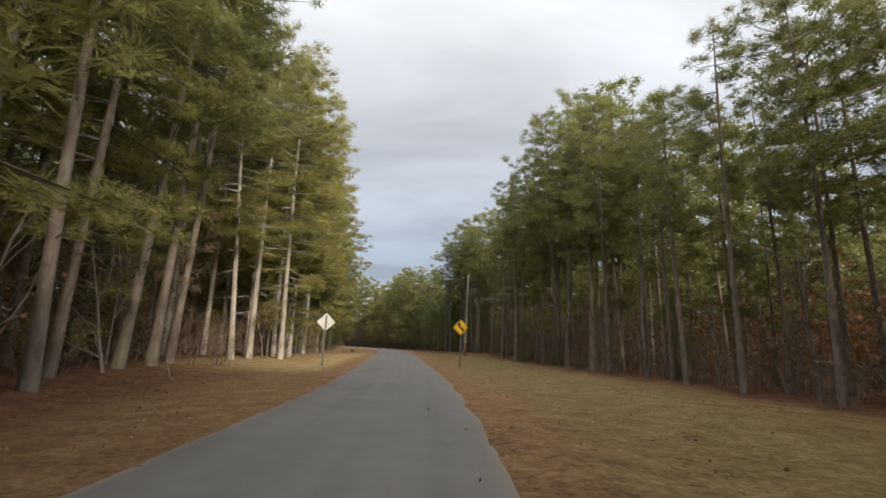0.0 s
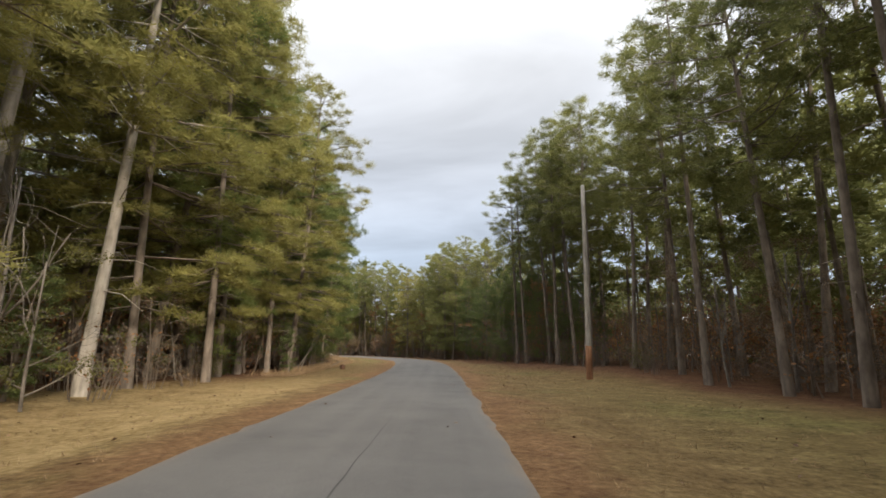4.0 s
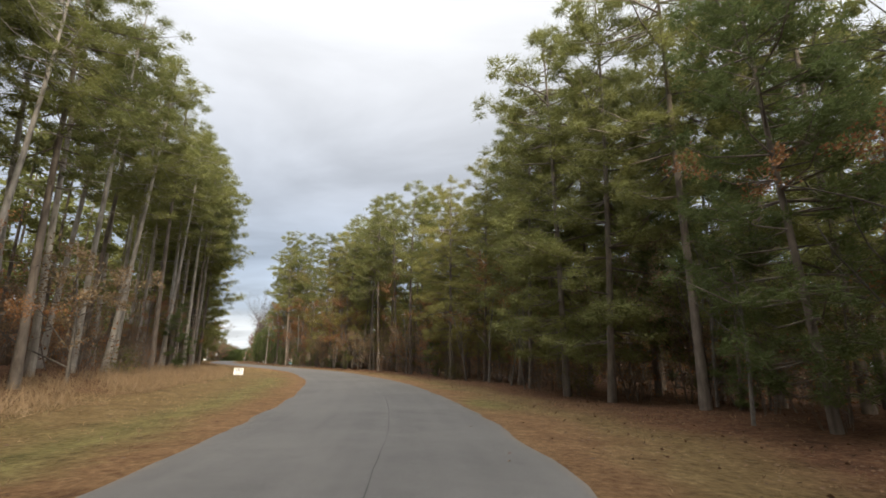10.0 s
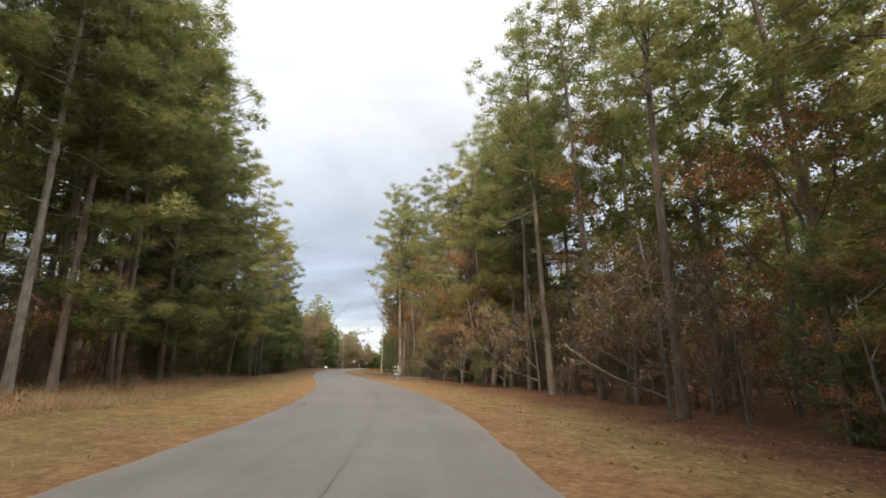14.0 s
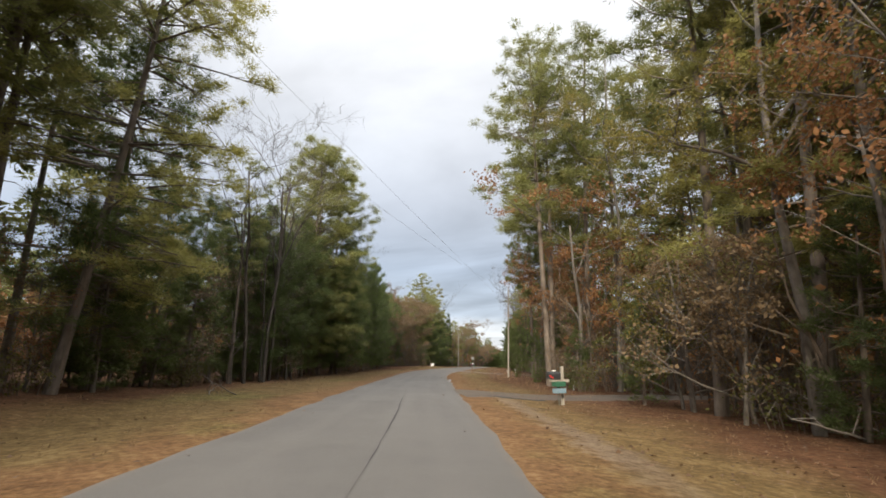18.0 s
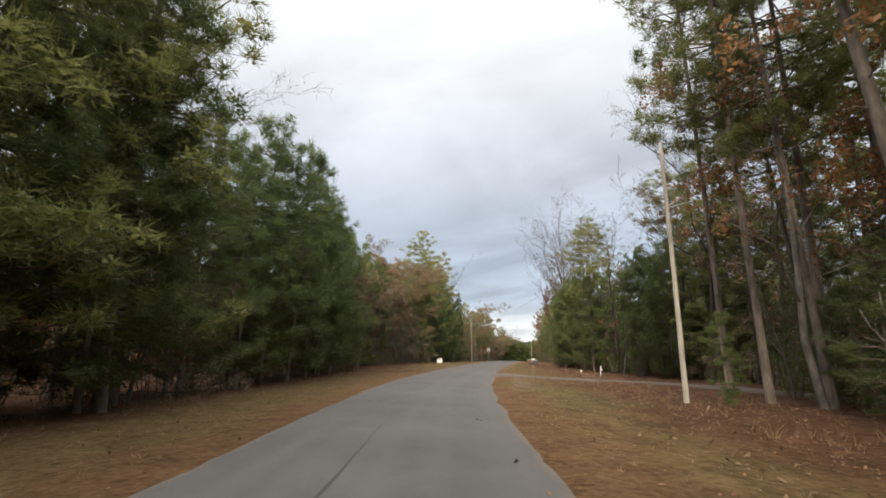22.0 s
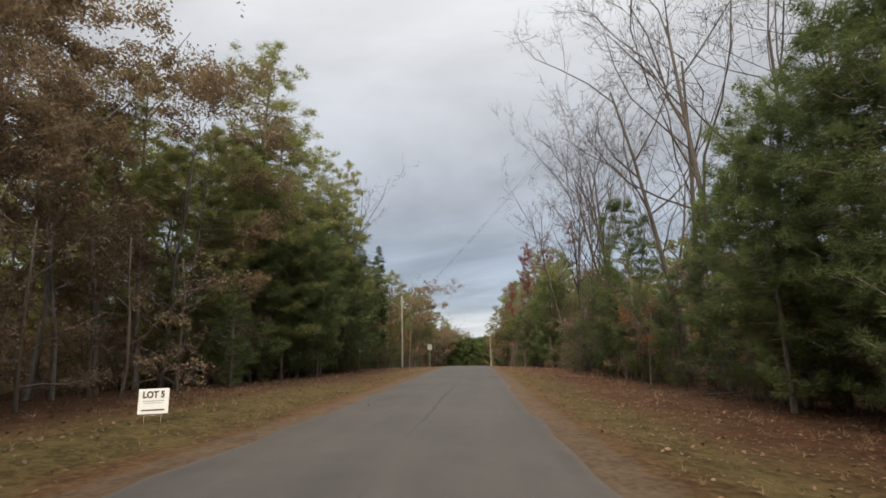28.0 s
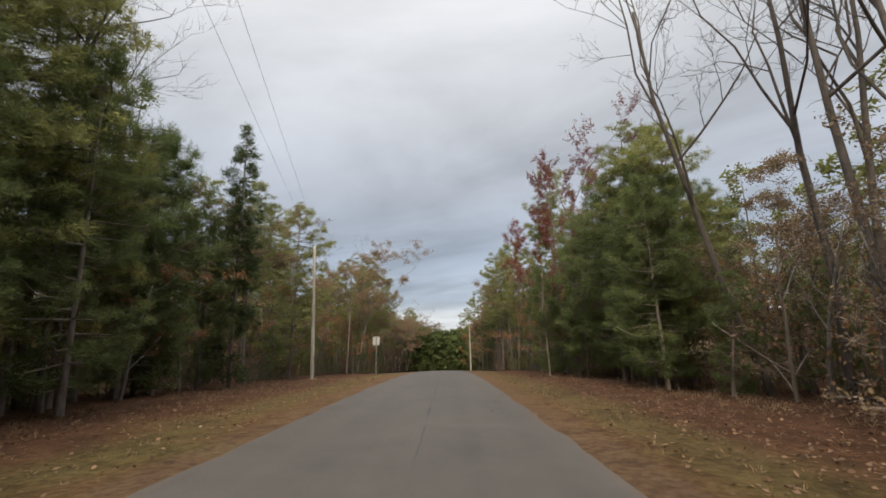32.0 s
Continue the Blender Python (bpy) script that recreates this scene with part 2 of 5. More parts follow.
def ground_cover():
    """Pine straw beside the road, thin dead grass beyond it, then leaf litter under the trees."""
    m = Mat("verge_ground", 0.95, spec=0.12)
    uv = m.node("ShaderNodeUVMap")
    sep = m.node("ShaderNodeSeparateXYZ")
    m.link(uv.outputs[0], sep.inputs[0])
    s, e = sep.outputs[0], sep.outputs[1]
    wob = m.noise(0.22, 5.0, 0.62)
    mid = m.noise(1.3, 6.0, 0.65)
    fine = m.noise(8.0, 8.0, 0.72)
    grit = m.noise(34.0, 8.0, 0.75)
    tone = m.span(m.math("ADD", m.math("MULTIPLY", fine, 0.62), m.math("MULTIPLY", mid, 0.38)), 0.33, 0.67, 0.2, 0.8)
    straw = m.ramp(tone, (0.30, (0.130, 0.072, 0.036)), (0.52, (0.255, 0.155, 0.078)), (0.72, (0.370, 0.245, 0.135)))
    grass = m.ramp(tone, (0.30, (0.105, 0.072, 0.030)), (0.52, (0.225, 0.160, 0.072)), (0.72, (0.350, 0.262, 0.135)))
    green = m.ramp(tone, (0.36, (0.085, 0.092, 0.028)), (0.64, (0.270, 0.265, 0.095)))
    sunlit_hay = m.ramp(tone, (0.30, (0.250, 0.178, 0.078)), (0.52, (0.470, 0.360, 0.178)), (0.72, (0.640, 0.510, 0.280)))
    litter = m.ramp(tone, (0.30, (0.078, 0.040, 0.022)), (0.52, (0.160, 0.084, 0.046)), (0.72, (0.280, 0.160, 0.092)))
    e2 = m.math("ADD", e, m.math("MULTIPLY", m.math("SUBTRACT", wob, 0.5), 7.0))
    e2 = m.math("ADD", e2, m.math("MULTIPLY", m.math("SUBTRACT", mid, 0.5), 1.6))
    side = m.node("ShaderNodeAttribute")
    side.attribute_name = "side"
    right = m.span(side.outputs["Fac"], -0.5, 0.5)
    # fallen leaves reach nearer to the road farther along the drive, and on its right from the first bend on
    along = m.math("DIVIDE", s, 420.0)
    reach_l = m.ramp(along, (0.0, (0.34,) * 3), (0.12, (0.40,) * 3), (0.22, (0.62,) * 3), (0.38, (0.55,) * 3), (0.50, (0.46,) * 3), (0.58, (0.40,) * 3), (0.64, (0.30,) * 3), (0.72, (0.26,) * 3))
    # leaves brought nearer between the bends also stand in for shade there
    reach_r = m.ramp(along, (0.0, (1.0,) * 3), (0.12, (0.95,) * 3), (0.17, (0.55,) * 3), (0.23, (0.32,) * 3), (0.34, (0.34,) * 3), (0.44, (0.40,) * 3), (0.50, (0.30,) * 3), (0.555, (0.36,) * 3), (0.60, (0.22,) * 3), (0.72, (0.10,) * 3))
    reach = m.mix(right, reach_l, reach_r)
    start = m.math("MULTIPLY", reach, 10.0)
    c = m.mix(m.span(e2, 0.5, 1.9), straw, grass)
    gr = m.noise(0.11, 4.0, 0.6)
    c = m.mix(m.math("MULTIPLY", m.span(gr, 0.55, 0.70, 0.0, 0.75), m.span(e2, 0.8, 1.8)), c, green)

    def patch(right, s0, s1, e0, e1, soft_s=3.0, soft_e=0.5):
        """1 within a stretch of one verge, fading at its ragged rim."""
        ws = m.math("ADD", s, m.math("MULTIPLY", m.math("SUBTRACT", mid, 0.5), 4.0))
        we = m.math("ADD", e, m.math("MULTIPLY", m.math("SUBTRACT", mid, 0.5), 1.6))
        a = m.math("MULTIPLY", m.span(ws, s0, s0 + soft_s), m.span(ws, s1 - soft_s, s1, 1.0, 0.0))
        b = m.math("MULTIPLY", m.span(we, e0, e0 + soft_e), m.span(we, e1 - soft_e, e1, 1.0, 0.0))
        k = m.span(side.outputs["Fac"], -0.5, 0.5) if right else m.span(side.outputs["Fac"], -0.5, 0.5, 1.0, 0.0)
        return m.math("MULTIPLY", m.math("MULTIPLY", a, b), k)

    c = m.mix(m.math("MULTIPLY", patch(False, 90, 134, 0.7, 3.6, 9.0, 1.4), 0.65), c, green)
    c = m.mix(m.math("MULTIPLY", patch(True, 202, 216, 1.4, 5.2), 0.42), c, green)
    c = m.mix(m.math("MULTIPLY", patch(False, 236, 258, 0.9, 3.6), 0.45), c, green)
    # orange straw spreads over the whole verge under the first pines
    c = m.mix(m.math("MULTIPLY", patch(False, -60, 27, 0.2, 40.0, 9.0, 0.5), 0.8), c, straw)
    c = m.mix(m.math("MULTIPLY", patch(True, -30, 62, 2.2, 9.0, 12.0, 2.5), 0.26), c, green)
    c = m.mix(m.span(m.math("SUBTRACT", e2, start), -0.6, 1.6), c, litter)
    # bleached grass under the open pines of the first straight, paled further for the sun patch there
    c = m.mix(m.math("MULTIPLY", patch(False, 20, 62, 0.9, 9.5, 8.0, 1.2), 0.85), c, sunlit_hay)
    # mossy strips through the leaves on the last straight
    c = m.mix(m.math("MULTIPLY", patch(False, 258, 330, 0.8, 3.0, 6.0, 0.8), 0.40), c, green)
    c = m.mix(m.math("MULTIPLY", patch(True, 224, 330, 0.5, 2.8, 6.0, 0.8), 0.40), c, green)
    dirt = m.ramp(tone, (0.30, (0.170, 0.125, 0.086)), (0.70, (0.380, 0.310, 0.240)))
    c = m.mix(m.math("MULTIPLY", patch(True, 164, 181, 1.3, 2.3, 3.0, 0.3), 0.8), c, dirt)
    c = m.mix(m.math("MULTIPLY", patch(True, 209, 221, 0.9, 2.0, 3.0, 0.3), 0.8), c, dirt)
    # bare earth along the broken edges of the last straight
    bare = m.span(m.math("ADD", e, m.math("MULTIPLY", m.math("SUBTRACT", mid, 0.5), 0.7)), 0.52, 0.70, 1.0, 0.0)
    bare = m.math("MULTIPLY", bare, m.math("MULTIPLY", m.span(s, 226.0, 238.0), m.span(s, 262.0, 276.0, 0.85, 0.25)))
    c = m.mix(bare, c, dirt)
    c = m.mix(m.span(grit, 0.48, 0.8, 0.0, 0.55), c, m.mix(0.5, c, (0.040, 0.026, 0.016)))
    c = m.mix(1.0, c, (0.57, 0.535, 0.50), "MULTIPLY")
    # growth round the second bend, paled in colour for the sun on it
    c = m.mix(m.math("MULTIPLY", m.span(s, 138.0, 152.0), m.span(s, 166.0, 184.0, 1.0, 0.0)), c, m.mix(1.0, c, (1.3, 1.28, 1.25), "MULTIPLY"))
    # deeper-coloured litter and grass past the second bend, darkened further for the duller light
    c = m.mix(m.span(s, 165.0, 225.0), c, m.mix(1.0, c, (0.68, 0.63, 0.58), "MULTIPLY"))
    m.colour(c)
    m.bump(m.math("ADD", tone, m.math("MULTIPLY", grit, 0.5)), 1.0, 0.06)
    return m.m


ASPHALT, GROUND = asphalt(), ground_cover()
FOREST_FLOOR = worn("brown_forest_floor", (0.080, 0.052, 0.030), (0.160, 0.108, 0.060), 0.05, grain=0.6)
SEAM = worn("dark_seam_and_step_shadow", (0.030, 0.028, 0.027), (0.052, 0.049, 0.047), 3.0)
DRIVEWAY = worn("leaf_strewn_driveway", (0.050, 0.039, 0.030), (0.096, 0.074, 0.056), 0.9, grain=18.0, bump=0.8)
PATCH = worn("pale_road_patch", (0.105, 0.102, 0.099), (0.160, 0.154, 0.148), 1.5, grain=40.0)
STUMP = worn("rotten_stump_wood", (0.048, 0.024, 0.015), (0.115, 0.058, 0.034), 3.0, grain=16.0, stretch=(1, 1, 0.2), bump=0.8)
POLE_WOOD = worn("weathered_pole_wood", (0.205, 0.180, 0.150), (0.400, 0.365, 0.320), 1.0, grain=14.0, stretch=(1, 1, 0.08), bump=0.5)
POLE_BASE = worn("rust_brown_pole_foot", (0.130, 0.058, 0.028), (0.230, 0.110, 0.055), 2.0, grain=14.0, stretch=(1, 1, 0.1))
RAW_WOOD = worn("grey_post_wood", (0.220, 0.195, 0.160), (0.400, 0.365, 0.315), 3.0, grain=20.0, stretch=(1, 1, 0.12))
BROWN_WOOD = worn("brown_post_wood", (0.115, 0.068, 0.042), (0.195, 0.122, 0.078), 3.0, grain=20.0, stretch=(1, 1, 0.12))
STEEL = worn("galvanised_steel", (0.360, 0.360, 0.350), (0.520, 0.520, 0.510), 5.0, 0.5, 0.6, bump=0.05)
POST_STEEL = worn("green_grey_sign_post", (0.075, 0.080, 0.065), (0.150, 0.155, 0.130), 4.0, 0.6, 0.3, bump=0.1)
SIGN_BACK = worn("dull_aluminium_back", (0.500, 0.500, 0.490), (0.640, 0.640, 0.620), 3.0, 0.55, 0.35, bump=0.03)
SIGN_DULL = worn("weathered_sign_back", (0.230, 0.230, 0.220), (0.320, 0.320, 0.305), 3.0, 0.65, 0.2, bump=0.03)
YELLOW = worn("yellow_sign_sheet", (0.640, 0.370, 0.010), (0.760, 0.460, 0.020), 2.0, 0.28, grain=3.0, bump=0.0)
BLACK = worn("black_sign_ink", (0.014, 0.013, 0.012), (0.028, 0.026, 0.024), 4.0, 0.5, bump=0.02)
WHITE = worn("white_sign_board", (0.740, 0.740, 0.730), (0.820, 0.820, 0.810), 2.0, 0.5, bump=0.02)
GREY_INK = worn("grey_sign_ink", (0.330, 0.330, 0.330), (0.420, 0.420, 0.420), 3.0, 0.6, bump=0.02)
BOX_BLACK = worn("black_painted_metal", (0.018, 0.018, 0.020), (0.050, 0.050, 0.052), 5.0, 0.4, 0.2, bump=0.05)
BOX_GREEN = worn("green_plastic", (0.022, 0.085, 0.052), (0.045, 0.135, 0.085), 4.0, 0.45, bump=0.03)
BOX_BLUE = worn("faded_blue_plastic", (0.130, 0.205, 0.260), (0.210, 0.300, 0.360), 4.0, 0.5, bump=0.03)
FLAG_RED = worn("red_flag_paint", (0.330, 0.018, 0.018), (0.430, 0.035, 0.030), 4.0, 0.45, bump=0.02)
WIRE = worn("dull_aluminium_wire", (0.20, 0.20, 0.21), (0.30, 0.30, 0.31), 2.0, 0.5, 0.5, bump=0.0)
CERAMIC = worn("grey_ceramic", (0.300, 0.290, 0.280), (0.420, 0.410, 0.400), 5.0, 0.3, bump=0.0)
BLADE = foliage("dry_grass_blades", (0.130, 0.086, 0.044), (0.350, 0.245, 0.145), 0.3)
FALLEN = foliage("fallen_leaves", (0.060, 0.032, 0.018), (0.185, 0.110, 0.062), 0.1, 0.75)

# ---------------------------------------------------------------- the plan
# the drive's line, every 12 m, and the road's edges to either side of it
LINE = ((2.3, -32.0), (2.1, -20.0), (1.9, -8.0), (1.7, 4.0), (1.4, 16.0), (0.6, 27.9), (-0.6, 39.9), (-1.8, 51.8), (-3.1, 63.8),
        (-4.5, 75.7), (-6.4, 87.5), (-9.0, 99.2), (-12.8, 110.6), (-18.0, 121.4), (-24.5, 131.5), (-31.5, 141.2), (-39.6, 150.1),
        (-48.3, 158.4), (-57.2, 166.4), (-66.0, 174.5), (-74.5, 183.0), (-82.3, 192.1), (-90.0, 201.3), (-97.3, 210.8),
        (-104.4, 220.5), (-111.4, 230.3), (-118.3, 240.1), (-125.2, 249.9))
S0, STEP = -36.0, 12.0
END = np.array((-0.576, 0.8176))
knots = [np.array(p) for p in LINE]
for k in range(1, 16):
    knots.append(knots[27] + END * STEP * k)
knots.insert(0, knots[0] * 2 - knots[1])
knots.insert(0, knots[0] * 2 - knots[1])
S_FIRST = S0 - 2 * STEP


def line_at(s):
    u = (s - S_FIRST) / STEP
    k = min(max(int(u), 1), len(knots) - 3)
    f = u - k
    a, b, c, d = knots[k - 1:k + 3]
    p = 0.5 * (2 * b + (c - a) * f + (2 * a - 5 * b + 4 * c - d) * f * f + (3 * b - a - 3 * c + d) * f ** 3)
    t = 0.5 * ((c - a) + 2 * (2 * a - 5 * b + 4 * c - d) * f + 3 * (3 * b - a - 3 * c + d) * f * f)
    return p, t / np.hypot(*t)


def table(rows):
    xs, ys = [r[0] for r in rows], [r[1] for r in rows]
    return lambda s: float(np.interp(s, xs, ys))


edge_left = table(((0, -3.35), (14, -3.38), (30, -3.65), (45, -3.6), (62, -3.48), (77, -3.7), (98, -3.72), (104, -4.05), (116, -4.3), (126, -4.05), (150, -4.0), (158, -3.84),
                   (176, -3.75), (190, -3.38), (197, -3.22), (204, -3.5), (210, -3.9), (216, -4.2), (226, -4.0), (241, -3.85), (248, -3.42), (258, -3.32), (275, -3.4)))
edge_right = table(((0, 1.05), (14, 1.13), (32, 1.15), (60, 1.47), (71, 1.52), (88, 1.85), (98, 2.1), (103, 2.02), (112, 1.9), (125, 2.03), (138, 2.06), (150, 1.8), (158, 1.5),
                    (166, 1.42), (174, 1.5), (189, 1.74), (196, 1.52), (205, 1.5), (213, 1.3), (222, 1.5), (240, 1.75), (250, 1.72), (258, 2.0), (275, 2.1)))
front_left = table(((-40, -11.5), (20, -11), (60, -10.5), (72, -10.4), (86, -11), (92, -12), (100, -12.6), (110, -12.8), (160, -12.5), (172, -12), (182, -10.4), (190, -9.2),
                    (205, -8.8), (220, -10.5), (235, -12), (290, -12), (310, -14.5), (330, -11), (420, -9)))
front_right = table(((-40, 12), (20, 12), (50, 12), (62, 12), (75, 10.4), (82, 8.6), (100, 8.2), (115, 8.4), (135, 8.6), (160, 9.3), (175, 9.3), (195, 9), (204, 9.5),
                     (210, 13), (220, 14), (228, 11.5), (236, 10), (245, 9), (300, 9), (330, 8), (420, 7)))
tall_left = table(((-40, 24), (60, 26), (75, 25), (83, 24.5), (90, 22.5), (97, 20), (106, 18), (120, 20), (140, 21), (155, 22), (170, 19), (178, 19), (180.5, 13), (184, 12), (196, 13.5), (202, 18),
                   (206, 19), (211, 11), (216, 10.5), (226, 11), (240, 11.5), (246, 13), (252, 13.5), (257, 16), (261, 19.5), (279, 20), (282, 13.5), (290, 11), (301, 15), (330, 17), (420, 18)))
# unseen trees before s 8: heights set to block or admit the sun
tall_right = table(((-60, 28), (-30, 28), (-26, 24), (-9, 24), (-6, 17), (8, 17), (12, 16), (20, 15.5), (26, 16.5), (32, 22), (38, 23), (48, 20), (75, 23), (84, 20), (88, 15.5), (97, 14), (100, 15), (101, 15), (104, 19), (109, 21.5), (117, 19.5), (130, 19), (150, 24), (175, 26), (195, 27), (206, 24),
                    (214, 17), (222, 15), (236, 13.5), (245, 16), (255, 20), (290, 19), (300, 16), (330, 17), (420, 19)))


deep_left = table(((-60, 0.85), (180, 0.85), (186, 0.7), (200, 0.7), (206, 0.85), (420, 0.85)))
deep_right = table(((-60, 0.85), (150, 0.85), (165, 0.55), (205, 0.55), (215, 0.85), (238, 0.75), (246, 0.55), (296, 0.55), (304, 0.8), (420, 0.85)))


def smooth(x, a, b):
    x = min(max((x - a) / (b - a), 0.0), 1.0)
    return x * x * (3 - 2 * x)


def dip(s):
    """The road falls away past the brow at the far end."""
    return 0.0 if s < 266 else -0.00042 * (s - 266) ** 2 if s < 335 else -2.0 - 0.058 * (s - 335)


def verge(s, d):
    """Distance beyond the road's edge, 0 on the road."""
    return max(edge_left(s) - d, d - edge_right(s), 0.0)


def height(s, d):
    e = verge(s, d)
    z = dip(s) - 0.02 - 0.13 * smooth(e, 0.2, 3.5)
    if d < 0:
        z += 0.95 * smooth(e, 3, 13) * smooth(s, 96, 118) * (1 - smooth(s, 166, 186))
        z += 0.35 * smooth(e, 4, 10) * (1 - smooth(s, 40, 70))
        z += 0.26 * smooth(e, 0.9, 2.4) * smooth(s, 230, 240) * (1 - smooth(s, 250, 264))
    else:
        z += 0.45 * smooth(e, 4, 9) * smooth(s, 52, 66) * (1 - smooth(s, 98, 112))
    z += 0.12 * noise.noise((s * 0.11, d * 0.13, 3.0)) * smooth(e, 0.8, 4) + 0.03 * noise.noise((s * 0.6, d * 0.6, 9.0)) * smooth(e, 0.3, 2)
    return z


def place(s, d, lift=0.0):
    p, t = line_at(s)
    return Vector((p[0] + t[1] * d, p[1] - t[0] * d, height(s, d) + lift))


def heading(s):
    """Degrees, anticlockwise from +y, in which the road runs."""
    _, t = line_at(s)
    return math.degrees(math.atan2(-t[0], t[1]))


# ---------------------------------------------------------------- mesh helpers


class Soup:
    """Triangles gathered as arrays, to be joined into one mesh."""

    def __init__(self):
        self.v, self.f, self.n = [], [], 0

    def add(self, v, f):
        self.v.append(np.asarray(v, float))
        self.f.append(np.asarray(f, int) + self.n)
        self.n += len(v)
        return self

    def tube(self, pts, radii, sides=5):
        pts = np.asarray(pts, float)
        tang = np.gradient(pts, axis=0)
        tang /= np.linalg.norm(tang, axis=1)[:, None] + 1e-9
        ref = np.where(np.abs(tang[:, 2:3]) > 0.9, [[1.0, 0, 0]], [[0, 0, 1.0]])
        a = np.cross(tang, ref)
        a /= np.linalg.norm(a, axis=1)[:, None] + 1e-9
        b = np.cross(tang, a)
        ang = np.arange(sides) * 2 * math.pi / sides
        ring = a[:, None, :] * np.cos(ang)[None, :, None] + b[:, None, :] * np.sin(ang)[None, :, None]
        v = (pts[:, None, :] + ring * np.asarray(radii, float)[:, None, None]).reshape(-1, 3)
        f = []
        for i in range(len(pts) - 1):
            for j in range(sides):
                p, q = i * sides + j, i * sides + (j + 1) % sides
                f += [(p, q, q + sides), (p, q + sides, p + sides)]
        top = (len(pts) - 1) * sides
        f += [(top, top + j, top + j + 1) for j in range(1, sides - 1)]
        return self.add(v, f)

    def spray(self, centres, outward, size, width, count, rng, droop=0.0):
        """Pointed blades that fan out from each centre."""
        c = np.repeat(np.asarray(centres, float), count, axis=0)
        o = np.repeat(np.asarray(outward, float), count, axis=0)
        k = len(c)
        w = rng.normal(size=(k, 3)) * 0.8 + o * 0.75
        w[:, 2] += 0.25 - droop
        w /= np.linalg.norm(w, axis=1)[:, None]
        side = np.cross(w, rng.normal(size=(k, 3)))
        side /= np.linalg.norm(side, axis=1)[:, None] + 1e-9
        ln = size * rng.uniform(0.6, 1.15, (k, 1))
        base = c + rng.normal(size=(k, 3)) * size * 0.16
        tri = np.stack([base - side * width * 0.5, base + side * width * 0.5 + w * ln * 0.15, base + w * ln], 1).reshape(-1, 3)
        return self.add(tri, np.arange(3 * k).reshape(-1, 3))

    def puff(self, centres, radius, flat, count, length, width, rng, full=0.48):
        """Clumps of needles: a ragged heart with many short blades standing out from it."""
        h = np.asarray(centres, float)
        k = len(h)
        r = radius * rng.uniform(0.6, 1.25, (k, 1, 1))
        scale = np.array((1.0, 1.0, flat))
        # the heart: short broad shoots crossing each other
        m = 26
        spot = rng.normal(size=(k, m, 3))
        spot *= full * r * scale * rng.uniform(0.2, 1.0, (k, m, 1)) / np.linalg.norm(spot, axis=2)[:, :, None]
        edge = rng.normal(size=(k, m, 3, 3))
        edge *= 0.52 * full * r[:, :, :, None] * rng.uniform(0.5, 1.1, (k, m, 3, 1)) / np.linalg.norm(edge, axis=3)[:, :, :, None]
        v = h[:, None, None, :] + spot[:, :, None, :] + edge * (1.0, 1.0, 0.6)
        self.add(v.reshape(-1, 3), np.arange(3 * k * m).reshape(-1, 3))
        w = rng.normal(size=(k, count, 3))
        w /= np.linalg.norm(w, axis=2)[:, :, None]
        base = h[:, None, :] + w * r * scale * rng.uniform(0.25, 1.0, (k, count, 1))
        w = w * (1, 1, 0.7) + rng.normal(size=(k, count, 3)) * 0.4 + (0, 0, 0.25)
        w /= np.linalg.norm(w, axis=2)[:, :, None]
        side = np.cross(w, rng.normal(size=(k, count, 3)))
        side /= np.linalg.norm(side, axis=2)[:, :, None] + 1e-9
        ln = length * rng.uniform(0.55, 1.3, (k, count, 1))
        tri = np.stack([base - side * width * 0.5, base + side * width * 0.5, base + w * ln], 2)
        return self.add(tri.reshape(-1, 3), np.arange(3 * k * count).reshape(-1, 3))

    def sliver(self, pts, width, rng):
        """A far-off twig: a flat strip that turns at random."""
        pts = np.asarray(pts, float)
        side = np.cross(pts[-1] - pts[0], rng.normal(size=3))
        side *= 0.5 * width / (np.linalg.norm(side) + 1e-9)
        taper = np.linspace(1, 0.3, len(pts))[:, None]
        v = np.concatenate([pts - side * taper, pts + side * taper])
        n = len(pts)
        f = [t for i in range(n - 1) for t in ((i, i + 1, n + i), (i + 1, n + i + 1, n + i))]
        return self.add(v, f)

    def leaves(self, centres, size, rng, flat=0.0):
        c = np.asarray(centres, float)
        k = len(c)
        u = rng.normal(size=(k, 3))
        u[:, 2] *= 1 - flat
        u /= np.linalg.norm(u, axis=1)[:, None]
        w = rng.normal(size=(k, 3))
        w[:, 2] *= 1 - flat
        w = np.cross(u, np.cross(w, u))
        w /= np.linalg.norm(w, axis=1)[:, None] + 1e-9
        ln = size * rng.uniform(0.6, 1.3, (k, 1))
        lift = np.zeros((k, 3))
        lift[:, 2] = size * 0.15 * flat
        v = np.stack([c - u * ln * 0.5, c - w * ln * 0.3 + lift, c + u * ln * 0.5, c + w * ln * 0.3 + lift], 1).reshape(-1, 3)
        i = np.arange(k)[:, None] * 4
        return self.add(v, np.concatenate([i + [[0, 1, 2]], i + [[0, 2, 3]]]))

    def arrays(self):
        return np.concatenate(self.v), np.concatenate(self.f)

    def mesh(self, name, material, soft=False):
        return tri_mesh(name, *self.arrays(), material, soft)


